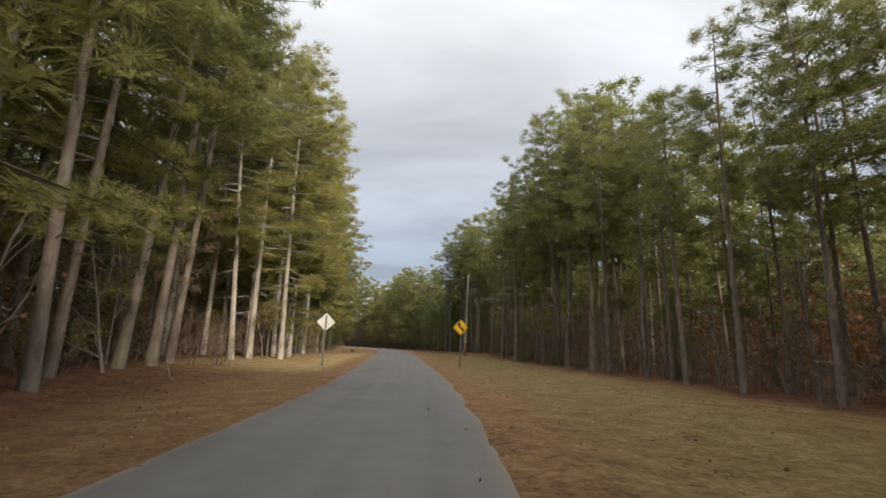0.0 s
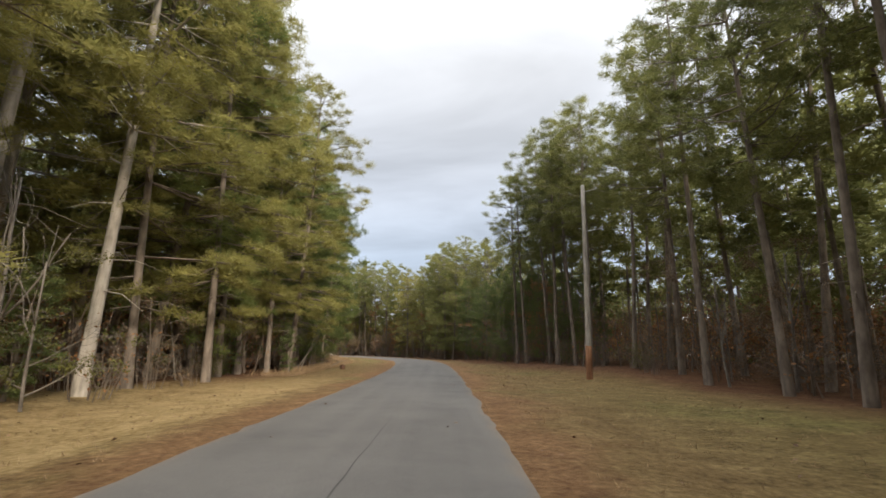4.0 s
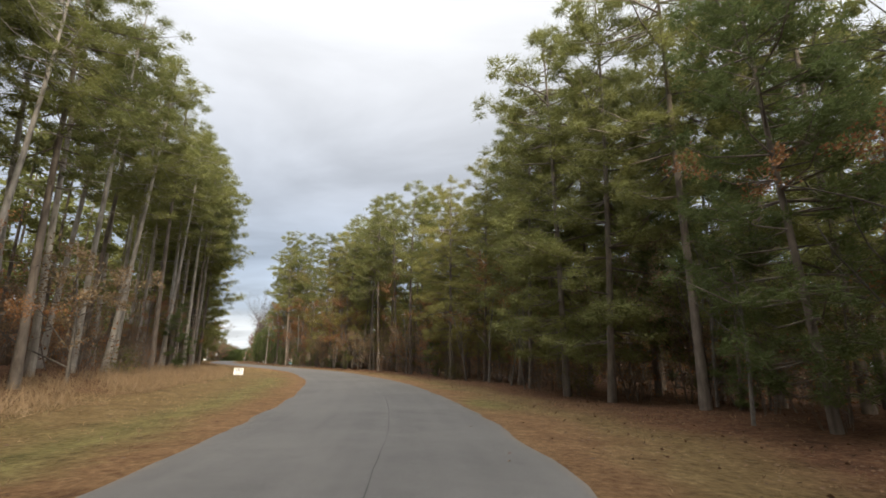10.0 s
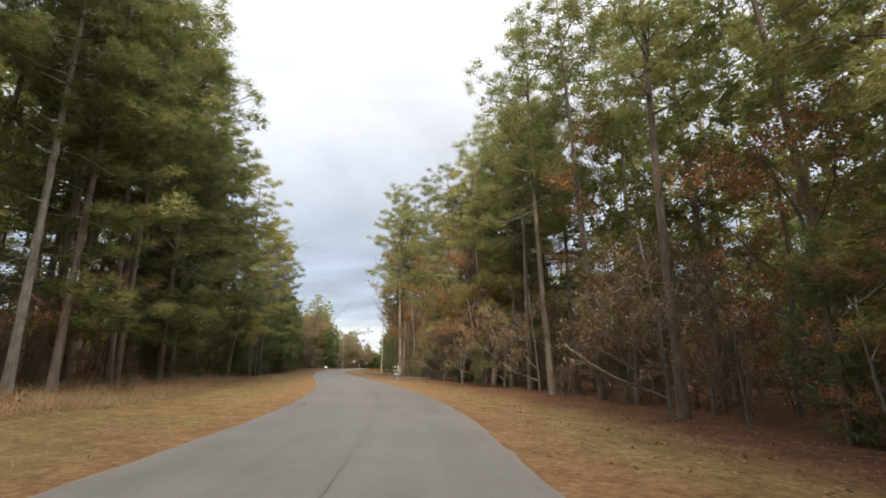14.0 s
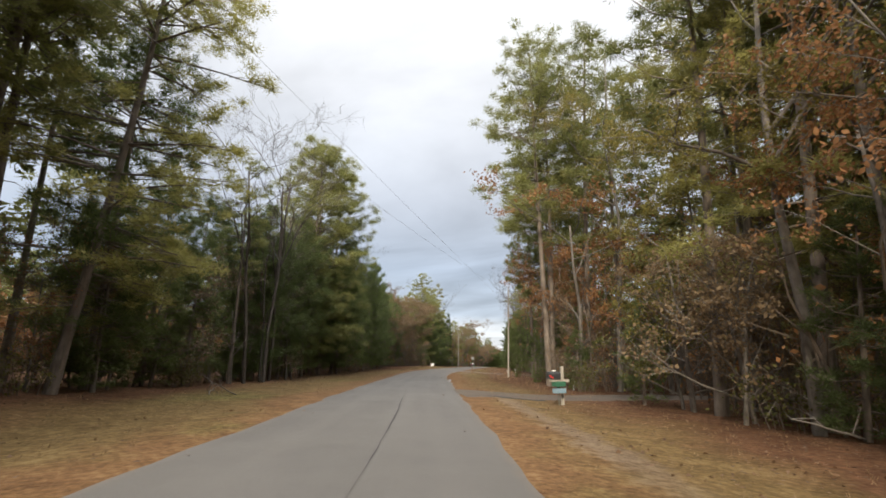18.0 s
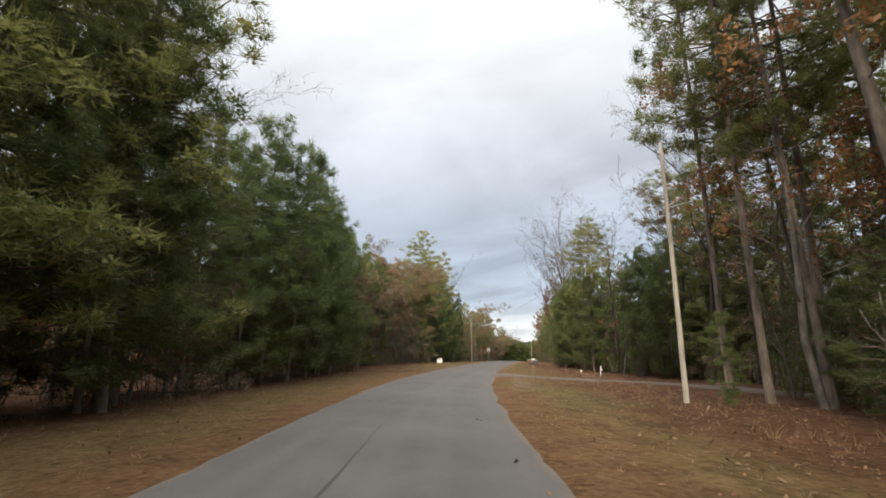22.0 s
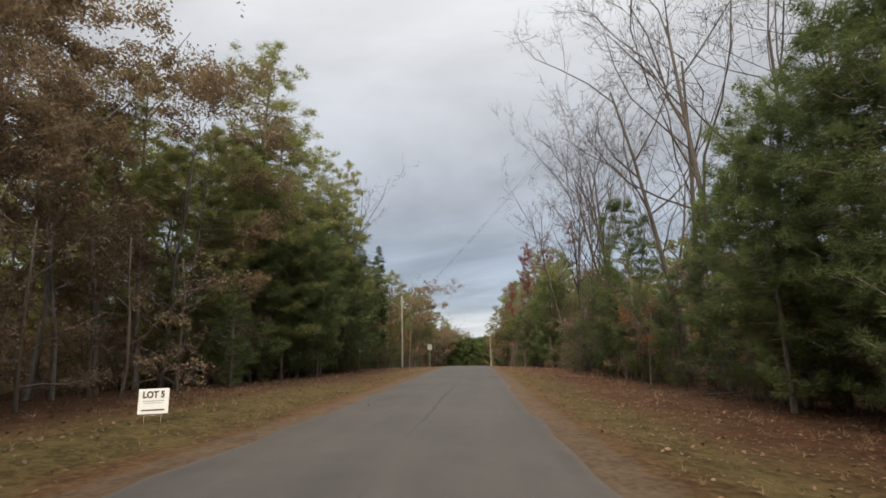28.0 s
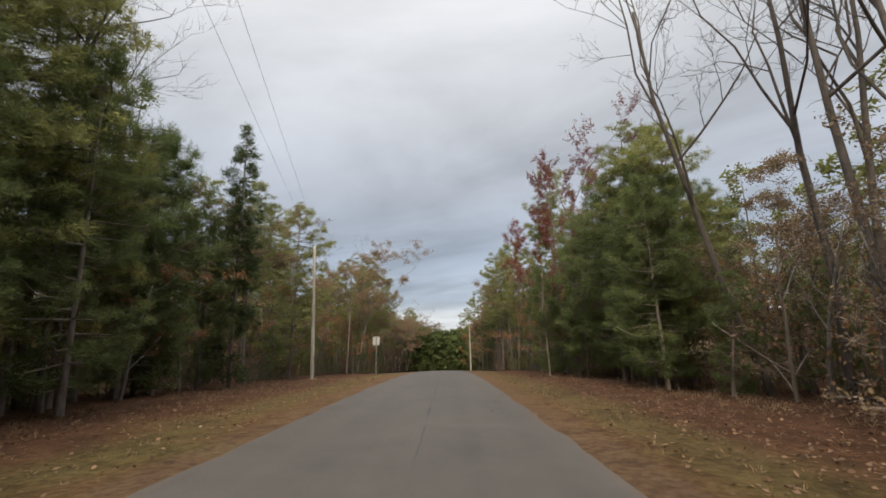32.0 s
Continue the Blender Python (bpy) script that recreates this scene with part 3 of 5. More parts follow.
def tri_mesh(name, v, f, material, soft=False):
    me = bpy.data.meshes.new(name)
    me.vertices.add(len(v))
    me.vertices.foreach_set("co", np.ascontiguousarray(v, np.float32).ravel())
    me.loops.add(3 * len(f))
    me.loops.foreach_set("vertex_index", np.ascontiguousarray(f, np.int32).ravel())
    me.polygons.add(len(f))
    me.polygons.foreach_set("loop_start", np.arange(0, 3 * len(f), 3, dtype=np.int32))
    me.polygons.foreach_set("loop_total", np.full(len(f), 3, np.int32))
    me.update(calc_edges=True)
    if soft:
        me.shade_smooth()
    me.materials.append(material)
    return me


def repeated(v, f, mats):
    """One soup of triangles, laid down once for every matrix."""
    m = np.array([np.array(a) for a in mats])
    out = np.einsum("kij,nj->kni", m[:, :3, :3], v) + m[:, None, :3, 3]
    return out.reshape(-1, 3), (f[None] + (np.arange(len(m)) * len(v))[:, None, None]).reshape(-1, 3)


def part(name, bm, material, parent, label=""):
    me = bpy.data.meshes.new(name)
    bm.to_mesh(me)
    bm.free()
    me.materials.append(material)
    ob = new(name, me)
    ob.parent = parent
    if label:
        ob["label"] = label
    return ob


def block(x0, x1, y0, y1, z0, z1, bevel=0.0, bm=None):
    bm = bm or bmesh.new()
    r = bmesh.ops.create_cube(bm, size=1.0, matrix=Matrix.LocRotScale(((x0 + x1) / 2, (y0 + y1) / 2, (z0 + z1) / 2), None, (x1 - x0, y1 - y0, z1 - z0)))
    if bevel:
        bmesh.ops.bevel(bm, geom=[e for e in bm.edges if any(v in r["verts"] for v in e.verts)], offset=bevel, segments=2, affect="EDGES", profile=0.6)
    return bm


def outline(points, y0, y1, bevel=0.0):
    """A flat shape given in x and z, with thickness along y."""
    bm = bmesh.new()
    face = bm.faces.new([bm.verts.new((x, y0, z)) for x, z in points])
    r = bmesh.ops.extrude_face_region(bm, geom=[face])
    for v in r["geom"]:
        if isinstance(v, bmesh.types.BMVert):
            v.co.y = y1
    bmesh.ops.recalc_face_normals(bm, faces=bm.faces)
    if bevel:
        bmesh.ops.bevel(bm, geom=list(bm.edges), offset=bevel, segments=1, affect="EDGES")
    return bm


def rod(points, radii, sides=8):
    bm = bmesh.new()
    so = Soup().tube(points, radii, sides)
    v, f = so.arrays()
    vs = [bm.verts.new(p) for p in v]
    for t in f:
        bm.faces.new([vs[i] for i in t])
    bmesh.ops.recalc_face_normals(bm, faces=bm.faces)
    for face in bm.faces:
        face.smooth = True
    return bm


def empty(name, m, label, category, group=""):
    ob = new(name)
    ob.empty_display_size = 0.2
    ob.matrix_basis = m
    return tagged(ob, label, category, group)


# ---------------------------------------------------------------- ground and road
COLS = (0.0, 0.35, 0.8, 1.4, 2.2, 3.2, 4.4, 6, 8, 11, 15, 20, 27, 36, 48, 64, 90)
S_MIN, S_MAX = -58.0, 415.0
stations = np.arange(S_MIN, S_MAX + 0.1, 1.0)


def build_ground():
    verts, uvs, faces = [], [], []
    left = [-c for c in reversed(COLS)]
    n = 2 * len(COLS)
    for s in stations:
        for k, c in enumerate(left + list(COLS)):
            d = (edge_left(s) + 0.25 + c) if k < len(COLS) else (edge_right(s) - 0.25 + c)
            verts.append(place(s, d))
            uvs.append((s, abs(c)))
    for i in range(len(stations) - 1):
        for k in range(n - 1):
            a = i * n + k
            faces.append((a, a + 1, a + n + 1, a + n))
    me = bpy.data.meshes.new("ground")
    me.from_pydata([tuple(v) for v in verts], [], faces)
    layer = me.uv_layers.new(name="UVMap")
    for loop in me.loops:
        layer.data[loop.index].uv = uvs[loop.vertex_index]
    lay = me.attributes.new("side", "FLOAT", "POINT")
    lay.data.foreach_set("value", [-1.0 if k < len(COLS) else 1.0 for _ in stations for k in range(n)])
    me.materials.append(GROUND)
    me.shade_smooth()
    return tagged(new("ground", me), "pine straw, dead grass and leaf litter beside road", "ground", kind="structure")


build_ground()
far = bmesh.new()
bmesh.ops.create_grid(far, x_segments=130, y_segments=130, size=2600)
for v in far.verts:
    # the land falls away with the road past the brow
    beyond = (v.co.x + 75) * END[0] + (v.co.y - 120) * END[1]
    v.co.z = -1.6 - 0.002 * math.hypot(v.co.x, v.co.y) - min(max(0.0, 0.085 * beyond), 14.0)
far_me = bpy.data.meshes.new("ground_far")
far.to_mesh(far_me)
far.free()
far_me.materials.append(FOREST_FLOOR)
far_ob = new("ground_far", far_me)
far_ob.location = (-60, 150, 0)
tagged(far_ob, "leaf-strewn forest floor reaching to the horizon", "ground", kind="structure")


def build_road():
    verts, uvs, faces = [], [], []
    n = 13
    fine = np.arange(S_MIN, S_MAX, 0.5)
    for s in fine:
        a = edge_left(s) + 0.13 * noise.noise((s * 0.5, 1.0, 0)) + 0.07 * noise.noise((s * 1.9, 4.0, 0))
        b = edge_right(s) + 0.13 * noise.noise((s * 0.5, 7.0, 0)) + 0.07 * noise.noise((s * 1.9, 2.0, 0))
        p, t = line_at(s)
        for k in range(n):
            f = k / (n - 1)
            d = a + (b - a) * f
            z = dip(s) + 0.05 * (1 - (2 * f - 1) ** 2) - (0.06 if k in (0, n - 1) else 0.0)
            verts.append((p[0] + t[1] * d, p[1] - t[0] * d, z))
            uvs.append((s, d, min(d - a, b - d)))
    for i in range(len(fine) - 1):
        for k in range(n - 1):
            q = i * n + k
            faces.append((q, q + 1, q + n + 1, q + n))
    me = bpy.data.meshes.new("road")
    me.from_pydata(verts, [], faces)
    layer = me.uv_layers.new(name="UVMap")
    for loop in me.loops:
        layer.data[loop.index].uv = uvs[loop.vertex_index][:2]
    rim = me.attributes.new("rim", "FLOAT", "POINT")
    rim.data.foreach_set("value", [u[2] for u in uvs])
    me.materials.append(ASPHALT)
    me.shade_smooth()
    return tagged(new("road", me), "narrow grey asphalt road with ragged straw-strewn edges", "road", kind="structure")


road = build_road()


joint = table(((12, -0.95), (24, -0.98), (34, -1.0), (60, -0.75), (89, -0.45), (97, -0.6), (140, -0.75), (173, -0.82), (205, -1.3), (213, -1.6), (234, -1.0), (241, -1.0), (256, -0.45), (264, -0.38), (310, -0.4)))


def build_seam():
    """The joint between the two lanes, opened and filled in stretches."""
    so = Soup()
    run = []
    for s in np.arange(12, 310, 0.5):
        d = joint(s) + 0.06 * noise.noise((s * 0.25, 0, 5)) + 0.03 * noise.noise((s * 1.5, 0, 8))
        w = 0.002 + (0.018 if s < 80 else 0.026 if s < 236 else 0.075) * max(0.0, noise.noise((s * 0.09, 2.0, 1.0)) + 0.15 + 0.5 * noise.noise((s * 0.7, 5.0, 1.0)))
        p, t = line_at(s)
        z = dip(s) + 0.055
        run.append([(p[0] + t[1] * (d + q * w), p[1] - t[0] * (d + q * w), z) for q in (-1, 1)])
    v = np.array(run).reshape(-1, 3)
    f = []
    for i in range(len(run) - 1):
        a = 2 * i
        f += [(a, a + 1, a + 3), (a, a + 3, a + 2)]
    ob = new("crack_filler", so.add(v, f).mesh("crack_filler", SEAM))
    ob.parent = road


build_seam()

# ---------------------------------------------------------------- trees


def pine(h, bare, spread, seed, needle=0.25, blades=96, whorl=0.56, snags=8, wide=0.021, heart=0.42, flat=0.62, gap=0.70, full=0.66, dome=2.6, hang=0.0, candles=False, plain=False):
    """A loblolly pine: straight scaly trunk, snags below, ragged crown of needle clumps. Returns trunk, branch and crown soups."""
    rng = np.random.default_rng(seed)
    wood, limbs, crown = Soup(), Soup(), Soup()
    bend = rng.normal(0, 0.018 * h, 2)
    r0 = 0.0058 * h + 0.032

    def axis(u):
        return np.array([bend[0] * math.sin(u * 2.2), bend[1] * math.sin(u * 1.7 + 0.3) - bend[1] * math.sin(0.3), u * h])

    us = np.linspace(0, 1, 5 if plain else 11)
    rad = r0 * (1 - us) ** 0.75 + 0.012
    rad[0] *= 1.28
    wood.tube([axis(u) + (0, 0, -0.25 if u == 0 else 0) for u in us], rad, 5 if plain else 7)
    for _ in range(snags):
        u = rng.uniform(0.12, max(bare, 0.2))
        a = rng.uniform(0, 2 * math.pi)
        ln = rng.uniform(0.5, 2.2)
        p = axis(u)
        w = np.array([math.cos(a), math.sin(a), rng.uniform(-0.25, 0.2)])
        if not plain:
            limbs.tube([p, p + w * ln * 0.5 + (0, 0, 0.05), p + w * ln + (0, 0, -0.12 * ln)], [0.022, 0.014, 0.004], 3)
    cents, shoots = [], []
    z = bare * h
    while z < h * 0.985:
        u = (z - bare * h) / (h - bare * h)
        shape = (0.50 + 0.5 * math.sin(math.pi * min(1, u * 1.5 + 0.12))) if u < 0.35 else (1 - ((u - 0.35) / 0.65) ** dome) * 0.92 + 0.12
        for _ in range(rng.integers(2, 5)):
            a = rng.uniform(0, 2 * math.pi)
            ln = spread * shape * rng.uniform(0.55, 1.18)
            rise = rng.uniform(0.05, 0.45) * (0.4 + u) - 0.18 * (1 - u)
            p = axis(z / h)
            w = np.array([math.cos(a), math.sin(a), rise])
            mid = p + w * ln * 0.55 + (0, 0, -0.05 * ln)
            tip = p + w * ln + (0, 0, (0.10 - hang) * ln)
            if not plain:
                limbs.tube([p, mid, tip], [0.014 + 0.011 * ln, 0.009 + 0.006 * ln, 0.005], 3)
            if candles and u > 0.15:
                shoots += [tip + (0, 0, 0.30), mid + (tip - mid) * rng.uniform(0.2, 0.8) + (0, 0, 0.34)]
            # needles gather in rounded clumps towards the ends of the branch and its side shoots
            side = np.cross(w, (0, 0, 1.0))
            side /= np.linalg.norm(side) + 1e-9
            for c in range(1 + int(ln / gap)):
                f = 1.0 if c == 0 else rng.uniform(0.38, 0.98)
                at = (p + (mid - p) * f / 0.55 if f < 0.55 else mid + (tip - mid) * (f - 0.55) / 0.45) + (0 if c == 0 else rng.uniform(-0.3, 0.3) * ln) * side
                cents.append(at + rng.normal(0, 0.06, 3))
                if c and not plain:
                    limbs.sliver([p + (tip - p) * max(0.0, f - 0.2), at], 0.03, rng)
        z += whorl * rng.uniform(0.7, 1.3)
    cents += [axis(1.0), axis(0.975)]
    crown.puff(cents, heart, flat, blades, needle, wide, rng, full)
    if shoots:
        crown.puff(shoots, 0.11, 3.2, 40, 0.16, 0.017, rng, 0.7)
    return wood, limbs, crown


def broadleaf(h, seed, fork=0.35, levels=4, lean=0.5, thin=1.0, leaf=0, leaf_size=0.13, low=0.0, sides=5, gnarl=0.0):
    """A forking hardwood: trunk, limbs, branches and twigs; leaf: about so many leaves left on it."""
    rng = np.random.default_rng(seed)
    wood, limbs, crown = Soup(), Soup(), Soup()
    tips = []

    def grow(p, w, ln, r, level):
        segs = 4 if level < 2 else 3
        pts, rad = [p], [r]
        for i in range(segs):
            w = w + rng.normal(0, 0.07 if level == 0 else 0.13 + 0.05 * level + gnarl, 3)
            w[2] += 0.10
            w /= np.linalg.norm(w)
            p = p + w * ln / segs
            pts.append(p)
            rad.append(r * (1 - 0.62 * (i + 1) / segs))
        if level < 3:
            (limbs if level else wood).tube(pts, rad, sides if level < 2 else 3)
        else:
            limbs.sliver(pts, 2.2 * r, rng)
        if level >= levels - 1:
            tips.extend(pts[1:])
        if level >= levels:
            return
        for i in range(rng.integers(3, 6) + (2 if level == 0 else 1 if level > 1 else 0)):
            k = rng.uniform(fork if level == 0 else 0.25, 1.0)
            j = min(int(k * segs), segs - 1)
            q = pts[j] + (pts[j + 1] - pts[j]) * (k * segs - j)
            a = rng.uniform(0, 2 * math.pi)
            out = np.array([math.cos(a), math.sin(a), 0]) * lean * rng.uniform(0.7, 1.5) + w * 0.8
            out[2] -= low * 0.5
            out /= np.linalg.norm(out)
            grow(q, out, ln * rng.uniform(0.34, 0.58), max(0.006, rad[j] * rng.uniform(0.42, 0.6)), level + 1)

    grow(np.array((0, 0, -0.2)), np.array((rng.normal(0, 0.05), rng.normal(0, 0.05), 1.0)), h * 0.72, 0.0085 * h * thin + 0.018, 0)
    if leaf:
        t = np.array(tips)
        pick = t[rng.integers(0, len(t), leaf)] + rng.normal(0, 0.09, (leaf, 3))
        crown.leaves(pick, leaf_size, rng)
    return wood, limbs, crown


def brush(h, seed, stems=9, leaf=0, leaf_size=0.11, spread=0.9, plain=False):
    """A clump of thin bare stems, with the odd dry leaf."""
    rng = np.random.default_rng(seed)
    wood, limbs, crown = Soup(), Soup(), Soup()
    tips = []
    for _ in range(stems):
        a, k = rng.uniform(0, 2 * math.pi), rng.uniform(0.1, spread)
        p = np.array([math.cos(a) * k * 0.6, math.sin(a) * k * 0.6, -0.1])
        hh = h * rng.uniform(0.45, 1.0)
        w = np.array([math.cos(a) * 0.25 * k, math.sin(a) * 0.25 * k, 1.0])
        pts = [p + w * hh * u + rng.normal(0, 0.05, 3) * u * hh for u in (0, 0.35, 0.7, 1.0)]
        if plain:
            limbs.sliver(pts, 0.05, rng)
        else:
            limbs.tube(pts, [0.012 + 0.003 * h, 0.011, 0.007, 0.003], 3)
        for _ in range(7):
            u = rng.uniform(0.2, 0.95)
            q = p + w * hh * u
            b = rng.uniform(0, 2 * math.pi)
            ln = rng.uniform(0.25, 0.5) * h * 0.6
            tip = q + np.array([math.cos(b), math.sin(b), rng.uniform(0.1, 0.8)]) * ln
            if plain:
                limbs.sliver([q, tip], 0.03, rng)
            else:
                limbs.tube([q, (q + tip) / 2 + rng.normal(0, 0.04, 3), tip], [0.007, 0.005, 0.002], 3)
            tips += [tip, (q + tip) / 2]
    if leaf:
        t = np.array(tips)
        crown.leaves(t[rng.integers(0, len(t), leaf)] + rng.normal(0, 0.10 + 0.04 * h, (leaf, 3)), leaf_size, rng)
    return wood, limbs, crown


class Kind:
    """One build of a tree, ready to be set down many times."""

    def __init__(self, name, soups, bark, green, h, label, category, group):
        names = ("trunk", "branching", "crown") if category == "tree" else ("stem", "stem_growth", "foliage")
        self.parts = [(nm, so.mesh(name + "_" + nm, mat, soft)) for nm, so, mat, soft in zip(names, soups, (bark, bark, green), (True, True, True)) if so.n]
        self.h, self.name, self.label, self.category, self.group = h, name, label, category, group

    def plant(self, s, d, tall, rng, tilt=1.6, squash=1.0):
        k = tall / self.h
        m = Matrix.Translation(place(s, d)) @ Euler((radians(rng.normal(0, tilt)), radians(rng.normal(0, tilt)), rng.uniform(0, 6.28))).to_matrix().to_4x4()
        top = empty(self.name, m @ Matrix.Diagonal((k * squash, k * squash, k, 1)), self.label, self.category, self.group)
        for nm, me in self.parts:
            ob = new(nm, me)
            ob.parent = top
            if nm not in ("trunk", "stem"):
                ob["kind"] = "stuff"
        return top


PINES = [Kind("pine_tree", pine(20, b, sp, 10 + k), BARK, NEEDLE, 20, "tall pine with bare lower trunk and ragged green crown", "tree", "roadside pines")
         for k, (b, sp) in enumerate(((0.42, 3.1), (0.50, 2.8), (0.36, 3.4), (0.46, 3.0), (0.55, 2.6)))]
SLIM = [Kind("pine_tree", pine(20, b, sp, 16 + k, snags=14), BARK_PALE, NEEDLE, 20, "slim pine with long pale bare trunk and high crown", "tree", "pale-trunked pines")
        for k, (b, sp) in enumerate(((0.52, 2.3), (0.60, 2.5), (0.46, 2.2)))]
PINES_BACK = [Kind("pine_tree", pine(20, b, sp, 20 + k, blades=30, wide=0.05, needle=0.32, heart=0.50, gap=0.9, full=0.75, plain=True), BARK, NEEDLE, 20,
                   "tall pine standing behind the first row of trees", "tree", "second-row pines") for k, (b, sp) in enumerate(((0.40, 3.1), (0.48, 2.9), (0.34, 3.3)))]
WARM = [Kind("pine_tree", pine(21, b, sp, 30 + k, gap=0.62, blades=100, wide=0.019, needle=0.24, hang=0.22), BARK, NEEDLE_WARM, 21, "tall pine with sunlit-toned olive crown hanging low beside road", "tree", "roadside pines")
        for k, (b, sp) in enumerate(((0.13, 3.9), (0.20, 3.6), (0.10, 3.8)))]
OPEN = [Kind("pine_tree", pine(22, b, sp, 32 + k, gap=0.72, blades=96, wide=0.019, needle=0.25, hang=0.16, snags=14), BARK_PALE, NEEDLE_WARM, 22, "tall pine with pale trunk, dead lower branches and sunlit-toned olive crown", "tree", "roadside pines")
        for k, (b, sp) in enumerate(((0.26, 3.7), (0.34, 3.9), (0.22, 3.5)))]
DROOP = [Kind("pine_tree", pine(21, b, sp, 36 + k, gap=0.60, blades=100, wide=0.019, needle=0.25, hang=0.30, whorl=0.50), BARK, NEEDLE_GREEN, 21, "tall green pine with drooping boughs down to the brush", "tree", "roadside pines")
         for k, (b, sp) in enumerate(((0.08, 3.2), (0.12, 3.4)))]
ROUND = [Kind("pine_tree", pine(18, 0.10, 3.4, 45 + k, whorl=0.44, heart=0.44, gap=0.60, blades=90, full=0.70, dome=3.0), BARK, NEEDLE, 18, "dense round-headed pine standing out from the tree line", "tree", "roadside pines")
         for k in range(2)]
BUSHY = [Kind("young_pine", pine(14, 0.07, sp, 50 + k, needle=0.24, whorl=0.40, snags=3, wide=0.021, blades=84, heart=0.36, gap=0.56, full=0.72, dome=2.1, hang=-0.10, flat=0.85, candles=True), BARK, NEEDLE_DEEP, 14,
              "bushy young pine green almost to the ground", "tree", "young pines") for k, sp in enumerate((2.7, 3.0, 2.4))]
SAPLING = [Kind("pine_sapling", pine(5, 0.06, 1.15, 70 + k, needle=0.18, whorl=0.28, snags=0, blades=64, wide=0.017, heart=0.19, gap=0.34, dome=1.5), BARK, NEEDLE_DEEP, 5,
                "small bushy pine sapling under taller trees", "tree", "saplings") for k in range(2)]
BARE = [Kind("bare_tree", broadleaf(16, 90 + k, fork=0.40, levels=4, lean=0.44, thin=0.66, gnarl=0.07), BARK_DARK, LEAF_TAN, 16,
             "leafless grey hardwood with fine upright branches", "tree", "bare hardwoods") for k in range(4)]
RUSSET = [Kind("oak_tree", broadleaf(9, 110 + k, fork=0.15, levels=3, lean=0.95, leaf=3600, leaf_size=0.10, low=0.5), BARK_GREY, LEAF_RUSSET, 9,
               "slim oak holding on to withered russet leaves", "tree", "russet oaks") for k in range(3)]
GOLD = [Kind("hardwood_tree", broadleaf(14, 130 + k, fork=0.2, levels=4, lean=0.8, leaf=12000, leaf_size=0.074, low=0.3), BARK_GREY, LEAF_GOLD, 14,
             "hardwood with thinning golden-green autumn leaves", "tree", "golden hardwoods") for k in range(2)]
TAN = [Kind("hardwood_tree", broadleaf(12, 150 + k, fork=0.07, levels=4, lean=1.05, leaf=17000, leaf_size=0.085, low=0.4, thin=0.6), BARK_GREY, LEAF_TAN, 12,
            "hardwood with a haze of withered tan leaves", "tree", "tan hardwoods") for k in range(2)]
HAZE = [Kind("understory_tree", broadleaf(8, 160 + k, fork=0.08, levels=4, lean=1.0, leaf=3000, leaf_size=0.11, low=0.4, thin=0.8), BARK_GREY, (LEAF_GOLD, LEAF_OLIVE, LEAF_TAN)[k], 8,
             "slender understory tree with small thinning " + ("golden", "olive", "tan")[k] + " leaves", "tree", "understory trees") for k in range(3)]
MURK = [Kind("scrub_tree", broadleaf(7.5, 165 + k, fork=0.06, levels=4, lean=1.15, leaf=2200, leaf_size=0.09, low=0.55, thin=0.7), TWIG, LEAF_MURK, 7.5,
             "thin twiggy scrub tree with dull " + ("brown", "brown", "olive")[k] + " leaves under pines", "tree", "scrub trees") for k in range(3)]
SHRUB = [Kind("bare_shrub", brush(2.6, 170 + k, leaf=90 if k else 0, leaf_size=0.10), TWIG, LEAF_RUSSET, 2.6,
              "tangled brown shrub at the forest edge", "shrub", "forest edge shrubs") for k in range(3)]
GREENBUSH = [Kind("green_shrub", brush(1.7, 190 + k, stems=12, leaf=700, leaf_size=0.10, spread=1.2), TWIG, LEAF_OLIVE, 1.7,
                  "low olive-green shrub at the forest edge", "shrub", "forest edge shrubs") for k in range(2)]
SNAG = [Kind("dead_sapling", broadleaf(7, 200 + k, fork=0.3, levels=2, lean=0.5, thin=0.8), BARK_GREY, LEAF_TAN, 7,
             "thin pale dead sapling at the forest edge", "tree", "dead saplings") for k in range(3)]

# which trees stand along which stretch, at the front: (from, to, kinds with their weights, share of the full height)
# mostly darker pines to s 27, then sunlit-toned crowns: shade and sun by colour
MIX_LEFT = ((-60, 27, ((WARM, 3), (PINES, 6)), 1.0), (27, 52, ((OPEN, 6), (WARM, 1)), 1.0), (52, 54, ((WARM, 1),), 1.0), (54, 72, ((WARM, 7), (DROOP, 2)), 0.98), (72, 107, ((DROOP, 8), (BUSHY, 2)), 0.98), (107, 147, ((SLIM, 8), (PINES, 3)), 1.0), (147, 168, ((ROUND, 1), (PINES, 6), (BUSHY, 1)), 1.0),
            (168, 186, ((PINES, 6), (BUSHY, 2)), 1.0), (186, 201, ((BARE, 3), (BUSHY, 4), (TAN, 1)), 0.8), (201, 210, ((BUSHY, 4), (PINES, 2)), 1.0),
            (210, 226, ((BUSHY, 7), (TAN, 1)), 1.0), (226, 246, ((TAN, 6), (BARE, 1), (BUSHY, 1)), 0.95),
            (246, 253, ((TAN, 5), (BARE, 1), (PINES, 2), (RUSSET, 2), (BUSHY, 2)), 1.0), (253, 282, ((ROUND, 4), (BUSHY, 3), (PINES, 4)), 0.83), (282, 286, ((BUSHY, 3), (PINES, 1)), 0.9), (286, 415, ((PINES, 4), (TAN, 3), (BARE, 1), (RUSSET, 1)), 1.0))
